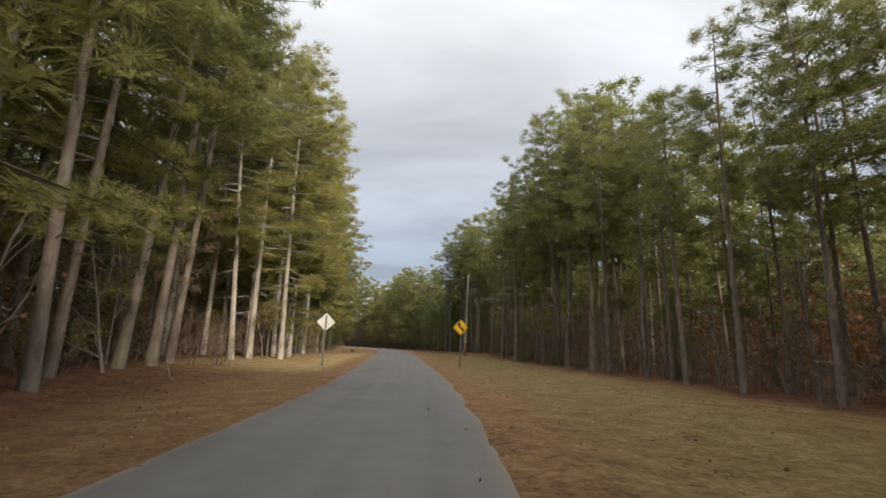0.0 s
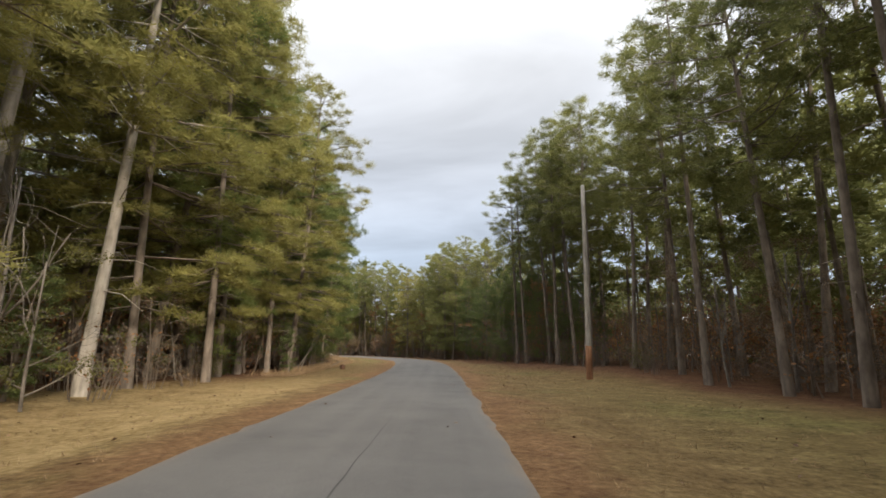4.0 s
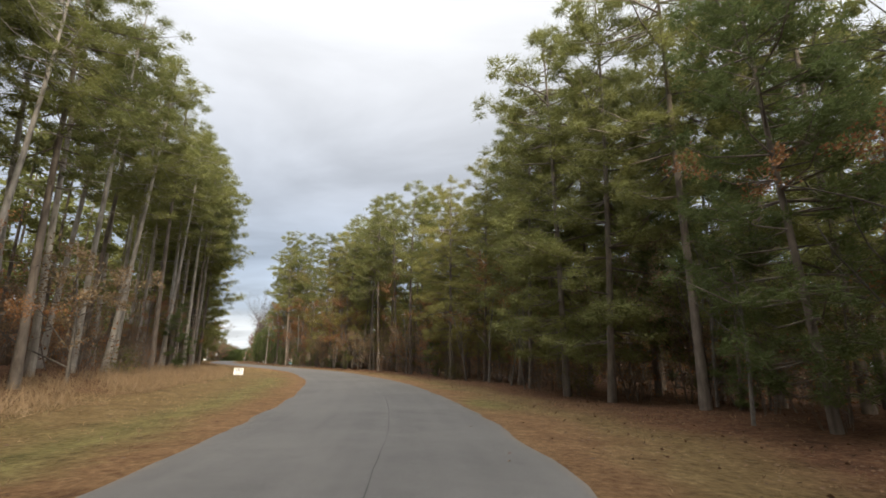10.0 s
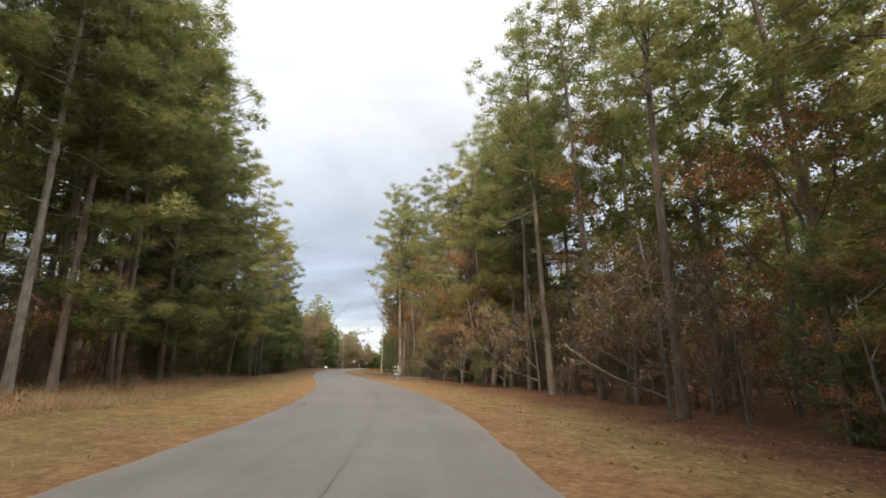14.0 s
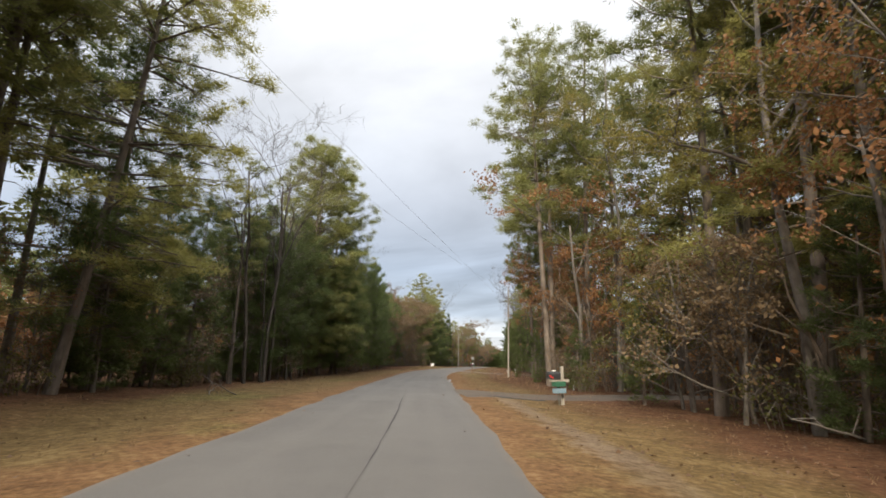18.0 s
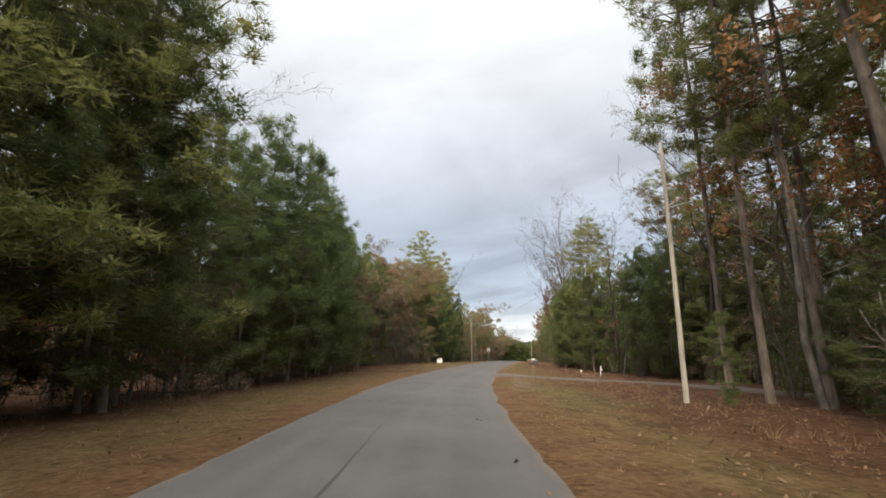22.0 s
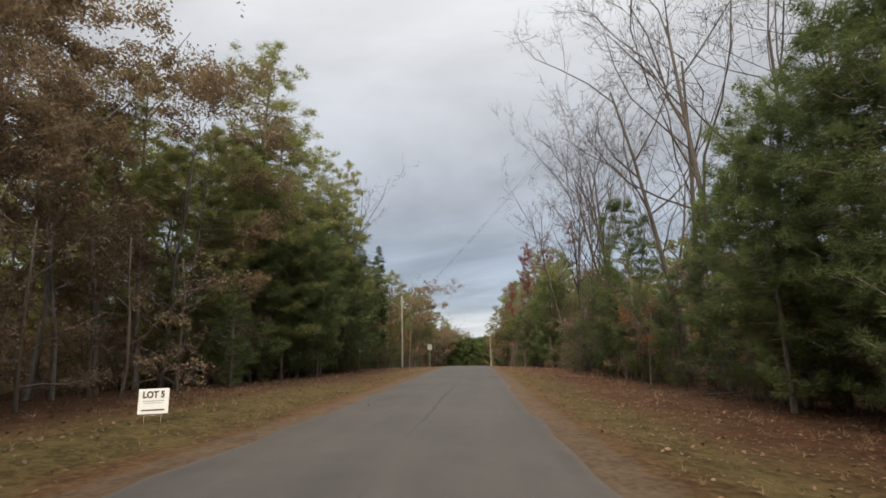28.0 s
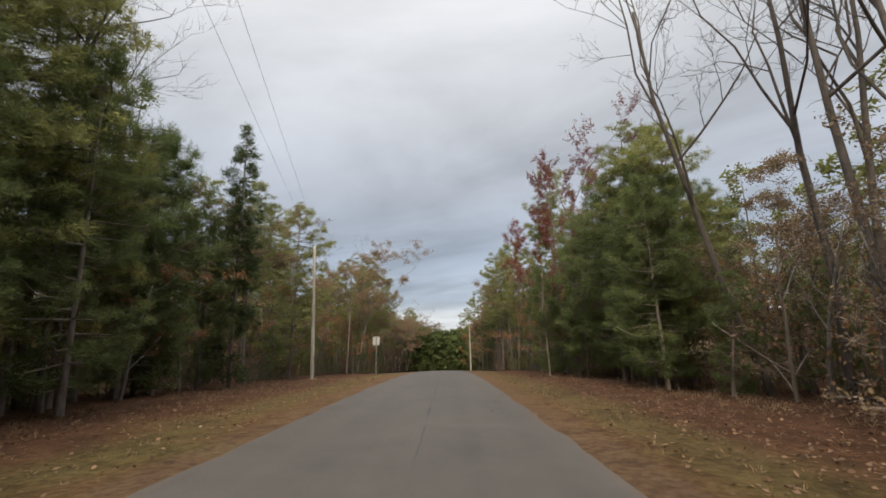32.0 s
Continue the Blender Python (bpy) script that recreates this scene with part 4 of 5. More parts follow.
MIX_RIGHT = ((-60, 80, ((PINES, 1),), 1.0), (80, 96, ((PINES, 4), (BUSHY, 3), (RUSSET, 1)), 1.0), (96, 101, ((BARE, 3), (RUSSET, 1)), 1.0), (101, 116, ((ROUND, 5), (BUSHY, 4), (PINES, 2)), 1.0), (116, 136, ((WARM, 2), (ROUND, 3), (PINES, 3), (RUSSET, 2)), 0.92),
             (136, 160, ((PINES, 8), (GOLD, 1), (RUSSET, 2)), 0.95), (160, 184, ((PINES, 4), (WARM, 2), (GOLD, 4), (RUSSET, 1)), 1.0), (184, 200, ((PINES, 5), (RUSSET, 4)), 1.0), (200, 213, ((PINES, 6), (RUSSET, 2)), 0.95),
             (213, 240, ((BUSHY, 5), (TAN, 2), (BARE, 2)), 1.0), (240, 282, ((BARE, 5), (MURK, 4)), 1.0), (282, 302, ((BUSHY, 3), (PINES, 2), (TAN, 1)), 0.68),
             (302, 415, ((PINES, 5), (TAN, 3), (BUSHY, 3), (RUSSET, 1)), 1.0))
FULL = {id(HAZE): 0.45, id(RUSSET): 0.5, id(BUSHY): 0.72, id(SNAG): 0.4, id(GOLD): 0.72, id(TAN): 0.92, id(MURK): 0.38}


def plant_edge(front, tall, mixes, side, seed):
    for lo, hi, mix, share in mixes:
        rng = np.random.default_rng((seed, int(lo) + 100))
        pool = [k for k, n in mix for _ in range(n)]
        rows = ((0.0, 3.4), (3.0, 3.6)) if hi < 300 else ((0.0, 4.0), (4.0, 5.0))
        for back, gap in rows:
            s = lo + rng.uniform(0, gap)
            while s < hi:
                kinds = pool[rng.integers(len(pool))]
                full = tall(s) * share
                if back and kinds is PINES:
                    kinds = PINES_BACK
                if kinds in (RUSSET, BUSHY, SNAG, GOLD, TAN, HAZE, MURK):
                    full = full if full < 12.5 else full * FULL[id(kinds)]
                d = front(s) + side * (back + rng.uniform(-0.3, 1.6))
                if side > 0 and 178.0 < s < 184.5:
                    s += 1.0
                    continue
                kinds[rng.integers(len(kinds))].plant(s, d, full * rng.uniform(0.86, 1.06), rng)
                s += gap * rng.uniform(0.65, 1.35)


plant_edge(front_left, tall_left, MIX_LEFT, -1, 1)
plant_edge(front_right, tall_right, MIX_RIGHT, 1, 2)


def plant_low(front, side, seed):
    """Shrubs, saplings and dead stems along the edge of the woods."""
    rng = np.random.default_rng(seed)
    s = -30.0
    while s < 340:
        pool = [SHRUB] * 6 + [HAZE] * (8 if side > 0 and 138 < s < 178 else 0 if s > 236 else 1) + [SNAG] * 3 + [SAPLING] * (6 if s > 165 else 1) + [RUSSET] * (2 if 90 < s < 215 or s > 240 else 1) + [GREENBUSH] * (5 if s > 165 else 3 if s > 120 else 1)
        kinds = pool[rng.integers(len(pool))]
        k = kinds[rng.integers(len(kinds))]
        d = front(s) + side * rng.uniform(-0.9, 2.5)
        k.plant(s, d, k.h * rng.uniform(0.6, 1.15) * (0.62 if kinds is RUSSET else 1.0), rng, 4.0)
        s += rng.uniform(0.6, 1.5) if s > 165 else rng.uniform(1.0, 2.6)
        if side > 0 and 178.5 < s < 184:
            s = 184.2


def plant_understory(front, side, seed):
    """Twiggy trees under the pines, just behind the first trunks."""
    rng = np.random.default_rng(seed)
    s = -12.0
    while s < 308:
        if not (side > 0 and 177 < s < 186):
            k = MURK[rng.choice(3, p=(0.42, 0.36, 0.22))]
            k.plant(s, front(s) + side * (1.0 + rng.uniform(0, 2.6)), k.h * rng.uniform(0.55, 1.1) * (0.5 if side < 0 and (96 < s < 150 or 26 < s < 54) else 1.0), rng, 4.0)
        s += 2.4 * rng.uniform(0.6, 1.4)


PICK = np.random.default_rng(9)

def stand(*rows):
    """Trees that stand out one by one: kind, along, across, height and, for slim ones, breadth."""
    for kinds, s, d, h, *wide in rows:
        rng = np.random.default_rng((int(s * 10) + 400, int(d * 10) + 400))
        kinds[rng.integers(len(kinds))].plant(s, d, h, rng, 1.2, *wide)


# unseen trees added close to the road behind the start, to keep the first stretch in the shade
stand((WARM, -18, -8.4, 24), (WARM, -12, -8.0, 25), (WARM, -6, -7.5, 27), (WARM, -1, -7.4, 27), (WARM, 4, -7.8, 26))
# the first straight
stand((PINES, 12, -9.6, 23), (PINES, 18, 17, 17), (PINES, 23.5, -11.8, 24), (HAZE, 33.5, -10.2, 6.5), (PINES, 33.7, 15.5, 22), (HAZE, 38, -9.8, 6),
      (OPEN, 35.2, -9.4, 25), (OPEN, 38.5, -10.8, 25), (OPEN, 41.6, -10.2, 24), (HAZE, 43, -10, 5), (PINES, 45.5, 10.6, 19), (HAZE, 47, -9.6, 5), (PINES, 71, 11.7, 22))
# undergrowth before the first bend
stand((PINES, 77, 12.4, 21, 0.9), (MURK, 78.4, 13, 7.5), (PINES, 79.6, 12.8, 22, 0.9), (RUSSET, 80.4, 12, 9), (MURK, 81, 13.6, 8), (PINES, 82, 11.6, 21, 0.85),
      (RUSSET, 83, 12.4, 9), (PINES, 84.4, 13, 21, 0.9), (BUSHY, 74, 13, 8), (BUSHY, 77, 12, 8), (RUSSET, 79, 11, 5.5), (BUSHY, 80, 10.5, 7), (RUSSET, 82.5, 10, 6), (BUSHY, 85, 11, 8),
      (RUSSET, 88, 10.2, 6), (BUSHY, 90, 11.5, 8))
# the first bend
stand((BUSHY, 84.5, 12.8, 8.5), (MURK, 86, 11.6, 7), (BUSHY, 87.5, 13, 9), (MURK, 89.5, 11.8, 7.5), (BUSHY, 92.5, 12.6, 9.5), (BUSHY, 95.5, 12, 9.5), (BUSHY, 91.7, 9.2, 11), (BARE, 96.8, 11.4, 19), (BARE, 100.6, 13, 17), (ROUND, 119, 11, 20), (ROUND, 123, 11.5, 20), (PINES, 139, -12.2, 18.5), (DROOP, 92, -11.6, 23), (DROOP, 96, -12.2, 21.5))
# second bend, outer side
stand((PINES, 159.5, 12.5, 22, 0.85), (SAPLING, 161.5, 8, 3.6), (HAZE, 161.5, 8.4, 7.5), (PINES, 164, 10.2, 22, 0.85), (GOLD, 165, 9.2, 17), (PINES, 166.5, 10, 24),
      (RUSSET, 163.5, 8.6, 12.5), (RUSSET, 166, 8.2, 10.5), (RUSSET, 168, 8.9, 9.5), (GOLD, 170, 11, 18), (WARM, 171.5, 10.2, 24), (HAZE, 172.5, 8.6, 8), (HAZE, 176, 9.2, 8.5), (GOLD, 176.6, 12, 19), (GOLD, 186.2, 10.8, 19), (WARM, 174.8, 11, 22), (WARM, 173.2, 14.5, 23), (WARM, 177.8, 15, 22), (WARM, 187, 14.6, 24))
# second bend, inner side
stand((PINES, 146, -11.8, 19), (PINES, 152, -12.5, 21), (ROUND, 157, -12, 21), (PINES, 160, -12.2, 21), (ROUND, 166.5, -12.3, 20), (PINES, 169, -13.4, 19),
      (PINES, 171, -12, 19), (PINES, 172, -12.4, 18), (WARM, 174, -11, 20))
# by the driveway
stand((MURK, 186.5, 9.4, 7), (MURK, 189, 9.8, 7.5), (PINES, 190.9, 8, 27), (PINES, 205.2, 10.4, 22, 0.68), (SAPLING, 205.5, 7.8, 2.6), (PINES, 206.4, 9.4, 23, 0.64),
      (PINES, 209.4, 9.6, 22, 0.68))
# across from the driveway
stand((BUSHY, 182.4, -11.4, 9), (BUSHY, 185.4, -11.6, 9.5), (BUSHY, 187.4, -10.6, 9), (BARE, 185, -9.6, 16), (BUSHY, 189, -10.8, 11), (BARE, 186.8, -9.2, 17.5), (BUSHY, 191.5, -10, 10),
      (BARE, 188.8, -9.6, 17), (BUSHY, 194, -10.6, 12), (BARE, 191.5, -9.4, 16), (BUSHY, 196, -9.8, 11), (ROUND, 197.6, -10.4, 20), (BUSHY, 199, -9.4, 10),
      (ROUND, 200.6, -9.9, 21.5), (BUSHY, 202.5, -9.2, 11), (ROUND, 204.2, -9.8, 20.5), (BUSHY, 213, -10, 14), (BUSHY, 215.5, -9.8, 13), (BUSHY, 218.4, -10, 12.5))
# past the driveway, both sides
stand((BUSHY, 220.4, -10.2, 12), (BUSHY, 222.5, -10.8, 12), (BUSHY, 225, -11, 11), (BUSHY, 227.5, -11.5, 12), (BUSHY, 230, -11.3, 12), (BARE, 219, 13.6, 18), (BARE, 221.5, 15, 17.5), (BARE, 210, -9.8, 15), (PINES, 227, 14, 15.5), (PINES, 224.5, 15.5, 15), (ROUND, 218, 15, 11),
      (ROUND, 221, 14.2, 11), (BUSHY, 224, 12.8, 9), (BUSHY, 228, 11.9, 9))
# last straight, bare trees over young pines
stand((BUSHY, 236.6, 9.8, 8.5), (PINES, 237.2, 10.2, 14), (PINES, 239, 10.4, 15), (BUSHY, 240, 9.4, 10), (BUSHY, 242, 8.9, 9),
      (BUSHY, 243.5, 7.9, 8), (BUSHY, 243.5, 8.8, 9.5), (BUSHY, 245.5, 8.6, 9), (BUSHY, 247, 7.6, 7), (BUSHY, 247.2, 9, 8), (BUSHY, 248, 8.6, 9),
      (BUSHY, 250, 8.4, 7.5), (BARE, 252, 8.9, 21), (BUSHY, 253.5, 9.4, 7), (BARE, 258, 10.2, 22), (BUSHY, 260, 8.8, 9.5), (BUSHY, 263.5, 8.6, 6.5), (MURK, 262.5, 9.8, 6), (BUSHY, 266, 8.9, 7.5), (MURK, 265, 9.9, 6),
      (BARE, 263, 8.9, 19), (MURK, 267, 9.6, 7.5), (BARE, 268, 9.75, 20), (MURK, 270.5, 8.8, 6.5), (MURK, 273, 9.2, 7), (BARE, 276, 9.4, 20), (MURK, 278, 8.8, 6.5),
      (BUSHY, 283, 7.9, 8), (BUSHY, 286, 8.6, 10), (BUSHY, 290, 9, 11))
# slender bare trees at the end of the drive
stand((BARE, 280, 9.6, 19), (BARE, 277.5, 10.8, 19), (BARE, 274, 9.3, 19), (ROUND, 284.5, 9.6, 11), (ROUND, 287.5, 10.5, 12.5), (BUSHY, 284, 7.9, 7.5), (BUSHY, 293.5, 8.2, 9), (BUSHY, 296.5, 6.6, 7))
# last straight, tan hardwoods and pines
stand((MURK, 243, -10.6, 6), (MURK, 246, -10.4, 6.5), (MURK, 249, -10.2, 7), (MURK, 252, -10.4, 7), (MURK, 255, -10, 6), (TAN, 234.5, -12.4, 10.5), (TAN, 237.5, -12.2, 11.5), (TAN, 241, -11.9, 12.5), (TAN, 243.5, -12.3, 14), (TAN, 245.5, -11.9, 14.5), (TAN, 247, -13.6, 16), (TAN, 249, -13.2, 17), (TAN, 251.5, -13, 17.5), (TAN, 254, -12.4, 15), (TAN, 256.5, -12.6, 13),
      (SAPLING, 254, -9.5, 4), (BUSHY, 259.5, -12, 13), (ROUND, 261, -12.2, 15), (BUSHY, 263.5, -11.4, 11), (PINES, 259, -12.2, 20), (BUSHY, 266, -11.4, 10), (BUSHY, 267, -10.4, 11),
      (BUSHY, 270, -11.2, 11), (PINES, 272, -12.6, 18.5), (BUSHY, 274, -10.2, 9), (BUSHY, 274.5, -11.3, 11), (ROUND, 276.5, -12.6, 16), (BUSHY, 279, -10.6, 11),
      (ROUND, 281, -12.6, 12), (BUSHY, 284, -12.6, 11), (BUSHY, 286.4, -14, 12), (BUSHY, 289.5, -12.4, 9))
IVY = [Kind("ivy_pine", pine(18, 0.04, 1.35, 250, whorl=0.34, needle=0.2, heart=0.40, gap=0.5, wide=0.03, blades=70, full=0.8, dome=2.0, flat=0.9), BARK, LEAF_IVY, 18,
            "slender pine trunk wrapped in dark green ivy", "tree", "")]
stand((IVY, 290.5, -11.3, 14.6), (ROUND, 302, -12, 14), (TAN, 334, -13, 21), (RUSSET, 350, 4.2, 7.5), (BARE, 281, -13.6, 21), (BARE, 284, -14.2, 20))
WARM[0].plant(280, -12, 21.2, PICK, 0.8, 0.62)
RED = Kind("maple_tree", broadleaf(16, 240, fork=0.3, levels=4, lean=0.7, leaf=15000, leaf_size=0.13), BARK_GREY, LEAF_RED, 16,
           "tall maple with thinning dark red leaves", "tree", "")
RED.plant(299, 9.0, 17, PICK, 0.8, 0.72)
RED.plant(300, 6.8, 11.5, PICK, 0.8, 0.85)

plant_low(front_left, -1, 3)
plant_low(front_right, 1, 4)
plant_understory(front_left, -1, 5)
plant_understory(front_right, 1, 6)


def woods(name, front, tall, share, side, seed, first, last, step, soups, material, label, sizes, open_stand=0.0):
    """The depth of the woods: many trees that nobody could count, in one mesh."""
    rng = np.random.default_rng(seed)
    mats = [[] for _ in soups]
    rows = np.arange(first, last, step)
    for back in rows:
        s = -50.0 + rng.uniform(0, step)
        while s < 405:
            d = front(s) + side * (back + rng.uniform(-0.4, 0.4) * step)
            if side < 0 and 96 < s < 150 and rng.uniform() < open_stand:
                s += step
                continue
            i = rng.integers(len(soups))
            k = (tall(s) * share(s) if sizes is None else rng.uniform(*sizes)) * rng.uniform(0.82, 1.05) / (20.0 if sizes is None else 1.0)
            mats[i].append(Matrix.Translation(place(s, d)) @ Euler((0, 0, rng.uniform(0, 6.28))).to_matrix().to_4x4() @ Matrix.Diagonal((k, k, k, 1)))
            s += step * rng.uniform(0.75, 1.3)
    so = Soup()
    for (v, f), m in zip(soups, mats):
        if m:
            so.add(*repeated(v, f, m))
    ob = new(name, so.mesh(name, material, True))
    return tagged(ob, label, "woods", kind="stuff")


deep = [pine(20, b, 3.3, 300 + k, needle=0.6, blades=6, whorl=1.25, snags=0, wide=0.17, heart=0.74, gap=2.1, full=1.2, plain=True) for k, b in enumerate((0.30, 0.42, 0.22))]
rear = [pine(20, 0.03, 3.6, 310 + k, needle=1.0, blades=4, whorl=1.4, snags=0, wide=0.36, heart=1.1, gap=2.4, full=1.3, plain=True) for k in range(2)]
thicket = [brush(3.2, 320 + k, stems=5, leaf=100, leaf_size=0.12, spread=1.3, plain=True) for k in range(3)]
underwood = [brush(3.2, 340 + k, stems=4, leaf=220, leaf_size=0.18, spread=1.6, plain=True) for k in range(2)]
scrub = [broadleaf(7.5, 360 + k, fork=0.06, levels=3, lean=1.15, leaf=420, leaf_size=0.14, low=0.55, thin=0.7, sides=3) for k in range(2)]
backwood = [brush(3.2, 350 + k, stems=4, leaf=170, leaf_size=0.42, spread=1.8, plain=True) for k in range(2)]
for side, front, tall, share in ((-1, front_left, tall_left, deep_left), (1, front_right, tall_right, deep_right)):
    woods("woods_trunks", front, tall, share, side, 40 + side, 6.4, 24, 4.6, [a.arrays() for a, _, _ in deep], BARK, "brown trunks of the pine woods behind the edge", None, 0.5)
    woods("woods_crowns", front, tall, share, side, 40 + side, 6.4, 24, 4.6, [b.arrays() for _, _, b in deep], NEEDLE, "green crowns of the pine woods behind the edge", None, 0.5)
    woods("rear_woods_crowns", front, tall, lambda s, f=share: 0.78 * f(s), side, 60 + side, 23, 33, 4.2, [b.arrays() for _, _, b in rear], NEEDLE, "dense green pines deep in the woods", None, 0.6)
    woods("thicket_stems", front, tall, share, side, 50 + side, 2.5, 22, 3.0, [a.arrays() for _, a, _ in thicket], TWIG, "brown tangled stems under the trees", (0.8, 1.7))
    woods("thicket_leaves", front, tall, share, side, 50 + side, 2.5, 22, 3.0, [b.arrays() for _, _, b in thicket], LEAF_RUSSET, "withered brown leaves under the trees", (0.8, 1.7))
    woods("underwood_leaves", front, tall, share, side, 70 + side, 11, 26, 3.4, [b.arrays() for _, _, b in underwood], LEAF_RUSSET, "brown undergrowth leaves deep among the trunks", (1.4, 2.4))
    woods("scrub_stems", front, tall, share, side, 90 + side, 4.6, 9.0, 3.0, [b.arrays() for _, b, _ in scrub], TWIG, "thin brown branches of scrub trees among the trunks", (0.55, 1.1), 0.6)
    woods("scrub_leaves", front, tall, share, side, 90 + side, 4.6, 9.0, 3.0, [c.arrays() for _, _, c in scrub], LEAF_MURK, "dull withered leaves of scrub trees among the trunks", (0.55, 1.1), 0.6)
    woods("rear_underwood_leaves", front, tall, share, side, 80 + side, 25, 36, 3.6, [b.arrays() for _, _, b in backwood], LEAF_MURK, "dull brown undergrowth closing the depth of the woods", (1.6, 2.6))
# the woods close the view where the road bends away at the far end
rng_end = np.random.default_rng(77)
end_mats = []
for s in np.arange(392, 408, 5.0):
    for d in np.arange(-44, 45, 2.2):
        k = rng_end.uniform(0.40, 0.58) + 0.012 * abs(d)
        end_mats.append(Matrix.Translation(place(s + rng_end.uniform(-1.5, 1.5), d)) @ Euler((0, 0, rng_end.uniform(0, 6))).to_matrix().to_4x4() @ Matrix.Diagonal((k, k, k, 1)))
tagged(new("far_woods", tri_mesh("far_woods", *repeated(*pine(20, 0.02, 5.4, 330, needle=0.7, blades=4, whorl=0.9, snags=0, wide=0.3, heart=1.1, gap=2.0, full=1.2, plain=True)[2].arrays(), end_mats), NEEDLE_DEEP)), "green pines closing the far end of the road", "woods", kind="stuff")

# ---------------------------------------------------------------- driveways and worn tracks


def strip(name, points, width, material, label, lift=0.03, ragged=0.45, seed=0.0, mouth=0.0):
    """A lane over the verge, along points given by their distance along and across the road."""
    pts = np.array(points, float)
    seg = np.concatenate([[0], np.cumsum(np.hypot(*np.diff(pts, axis=0).T))])
    at = np.arange(0, seg[-1], 0.4)
    run = np.stack([np.interp(at, seg, pts[:, k]) for k in (0, 1)], 1)
    for _ in range(8):
        run[1:-1] = (run[:-2] + 2 * run[1:-1] + run[2:]) / 4
    tang = np.gradient(run, axis=0)
    tang /= np.linalg.norm(tang, axis=1)[:, None]
    verts, faces = [], []
    for i, (p, t) in enumerate(zip(run, tang)):
        for k, q in enumerate((-0.5, -0.3, 0.0, 0.3, 0.5)):
            w = width + (ragged * (noise.noise((at[i] * 0.8, k, seed)) + 0.8 * noise.noise((at[i] * 2.6, k, seed))) if k in (0, 1, 3, 4) else 0) + mouth * math.exp(-((at[i] / 1.7) ** 2))
            s, d = p[0] - t[1] * q * w, p[1] + t[0] * q * w
            verts.append(place(s, d, lift if k not in (0, 4) else -0.03))
    for i in range(len(run) - 1):
        for k in range(4):
            a = 5 * i + k
            faces.append((a, a + 5, a + 6, a + 1))
    me = bpy.data.meshes.new(name)
    me.from_pydata([tuple(v) for v in verts], [], faces)
    me.shade_smooth()
    me.materials.append(material)
    return tagged(new(name, me), label, "driveway", kind="structure")


strip("driveway", ((180.6, 1.2), (181.0, 4.0), (181.3, 8.0), (182.5, 13.0), (185.0, 20.0), (187.0, 34.0)), 3.6, DRIVEWAY, "grey-brown leaf-strewn driveway leading into the woods", mouth=2.4)
strip("driveway", ((222.6, 1.0), (222.0, 4.0), (220.6, 6.6), (218.0, 9.0), (214.0, 11.0), (208.0, 13.0), (200.0, 17.0)), 2.2, DRIVEWAY, "narrow grey-brown driveway curving off into the woods", seed=3.0, mouth=4.2)

# dark strip painted for the shadow of the small step at this edge
strip("driveway_crack", ((179.0, 2.4), (178.95, 3.2), (179.05, 4.0), (179.0, 5.0)), 0.09, SEAM, "broken lower driveway edge, its step shadow drawn as a dark strip", 0.038, 0.10, 8.0)
strip("road_patch", ((190.0, 1.26), (191.5, 1.40), (193.0, 1.48), (194.6, 1.50)), 0.28, PATCH, "pale worn patch along the road edge", 0.026, 0.10, 5.0)

# ---------------------------------------------------------------- signs


def standing(s, d, turn=0.0, lift=0.0):
    p = place(s, d, lift)
    return pose(p.x, p.y, p.z, 0, 0, heading(s) + turn)


def diamond(r, cut=0.045, zc=0.0):
    pts = []
    for a in range(4):
        c, n = (math.cos(a * math.pi / 2), math.sin(a * math.pi / 2)), (-math.sin(a * math.pi / 2), math.cos(a * math.pi / 2))
        pts += [((r - cut) * c[0] - cut * n[0], (r - cut) * c[1] - cut * n[1] + zc), ((r - 0.35 * cut) * c[0], (r - 0.35 * cut) * c[1] + zc),
                ((r - cut) * c[0] + cut * n[0], (r - cut) * c[1] + cut * n[1] + zc)]
    return pts


def channel_post(h, w=0.06, y=0.0):
    """A U-shaped steel post, open to the back."""
    bm = block(-w / 2, w / 2, y, y + 0.004, -0.3, h)
    block(-w / 2, -w / 2 + 0.005, y + 0.004, y + 0.03, -0.3, h, bm=bm)
    block(w / 2 - 0.005, w / 2, y + 0.004, y + 0.03, -0.3, h, bm=bm)
    block(-w / 2 - 0.014, -w / 2 - 0.0005, y + 0.026, y + 0.030, -0.3, h, bm=bm)
    block(w / 2 + 0.0005, w / 2 + 0.014, y + 0.026, y + 0.030, -0.3, h, bm=bm)
    return bm


def bolt(parent, x, y, z, out=-1):
    bm = bmesh.new()
    bmesh.ops.create_cone(bm, cap_ends=True, segments=8, radius1=0.011, radius2=0.008, depth=0.012, matrix=Matrix.Translation((x, y + out * 0.006, z)) @ Matrix.Rotation(math.pi / 2, 4, "X"))
    part("bolt", bm, STEEL, parent)


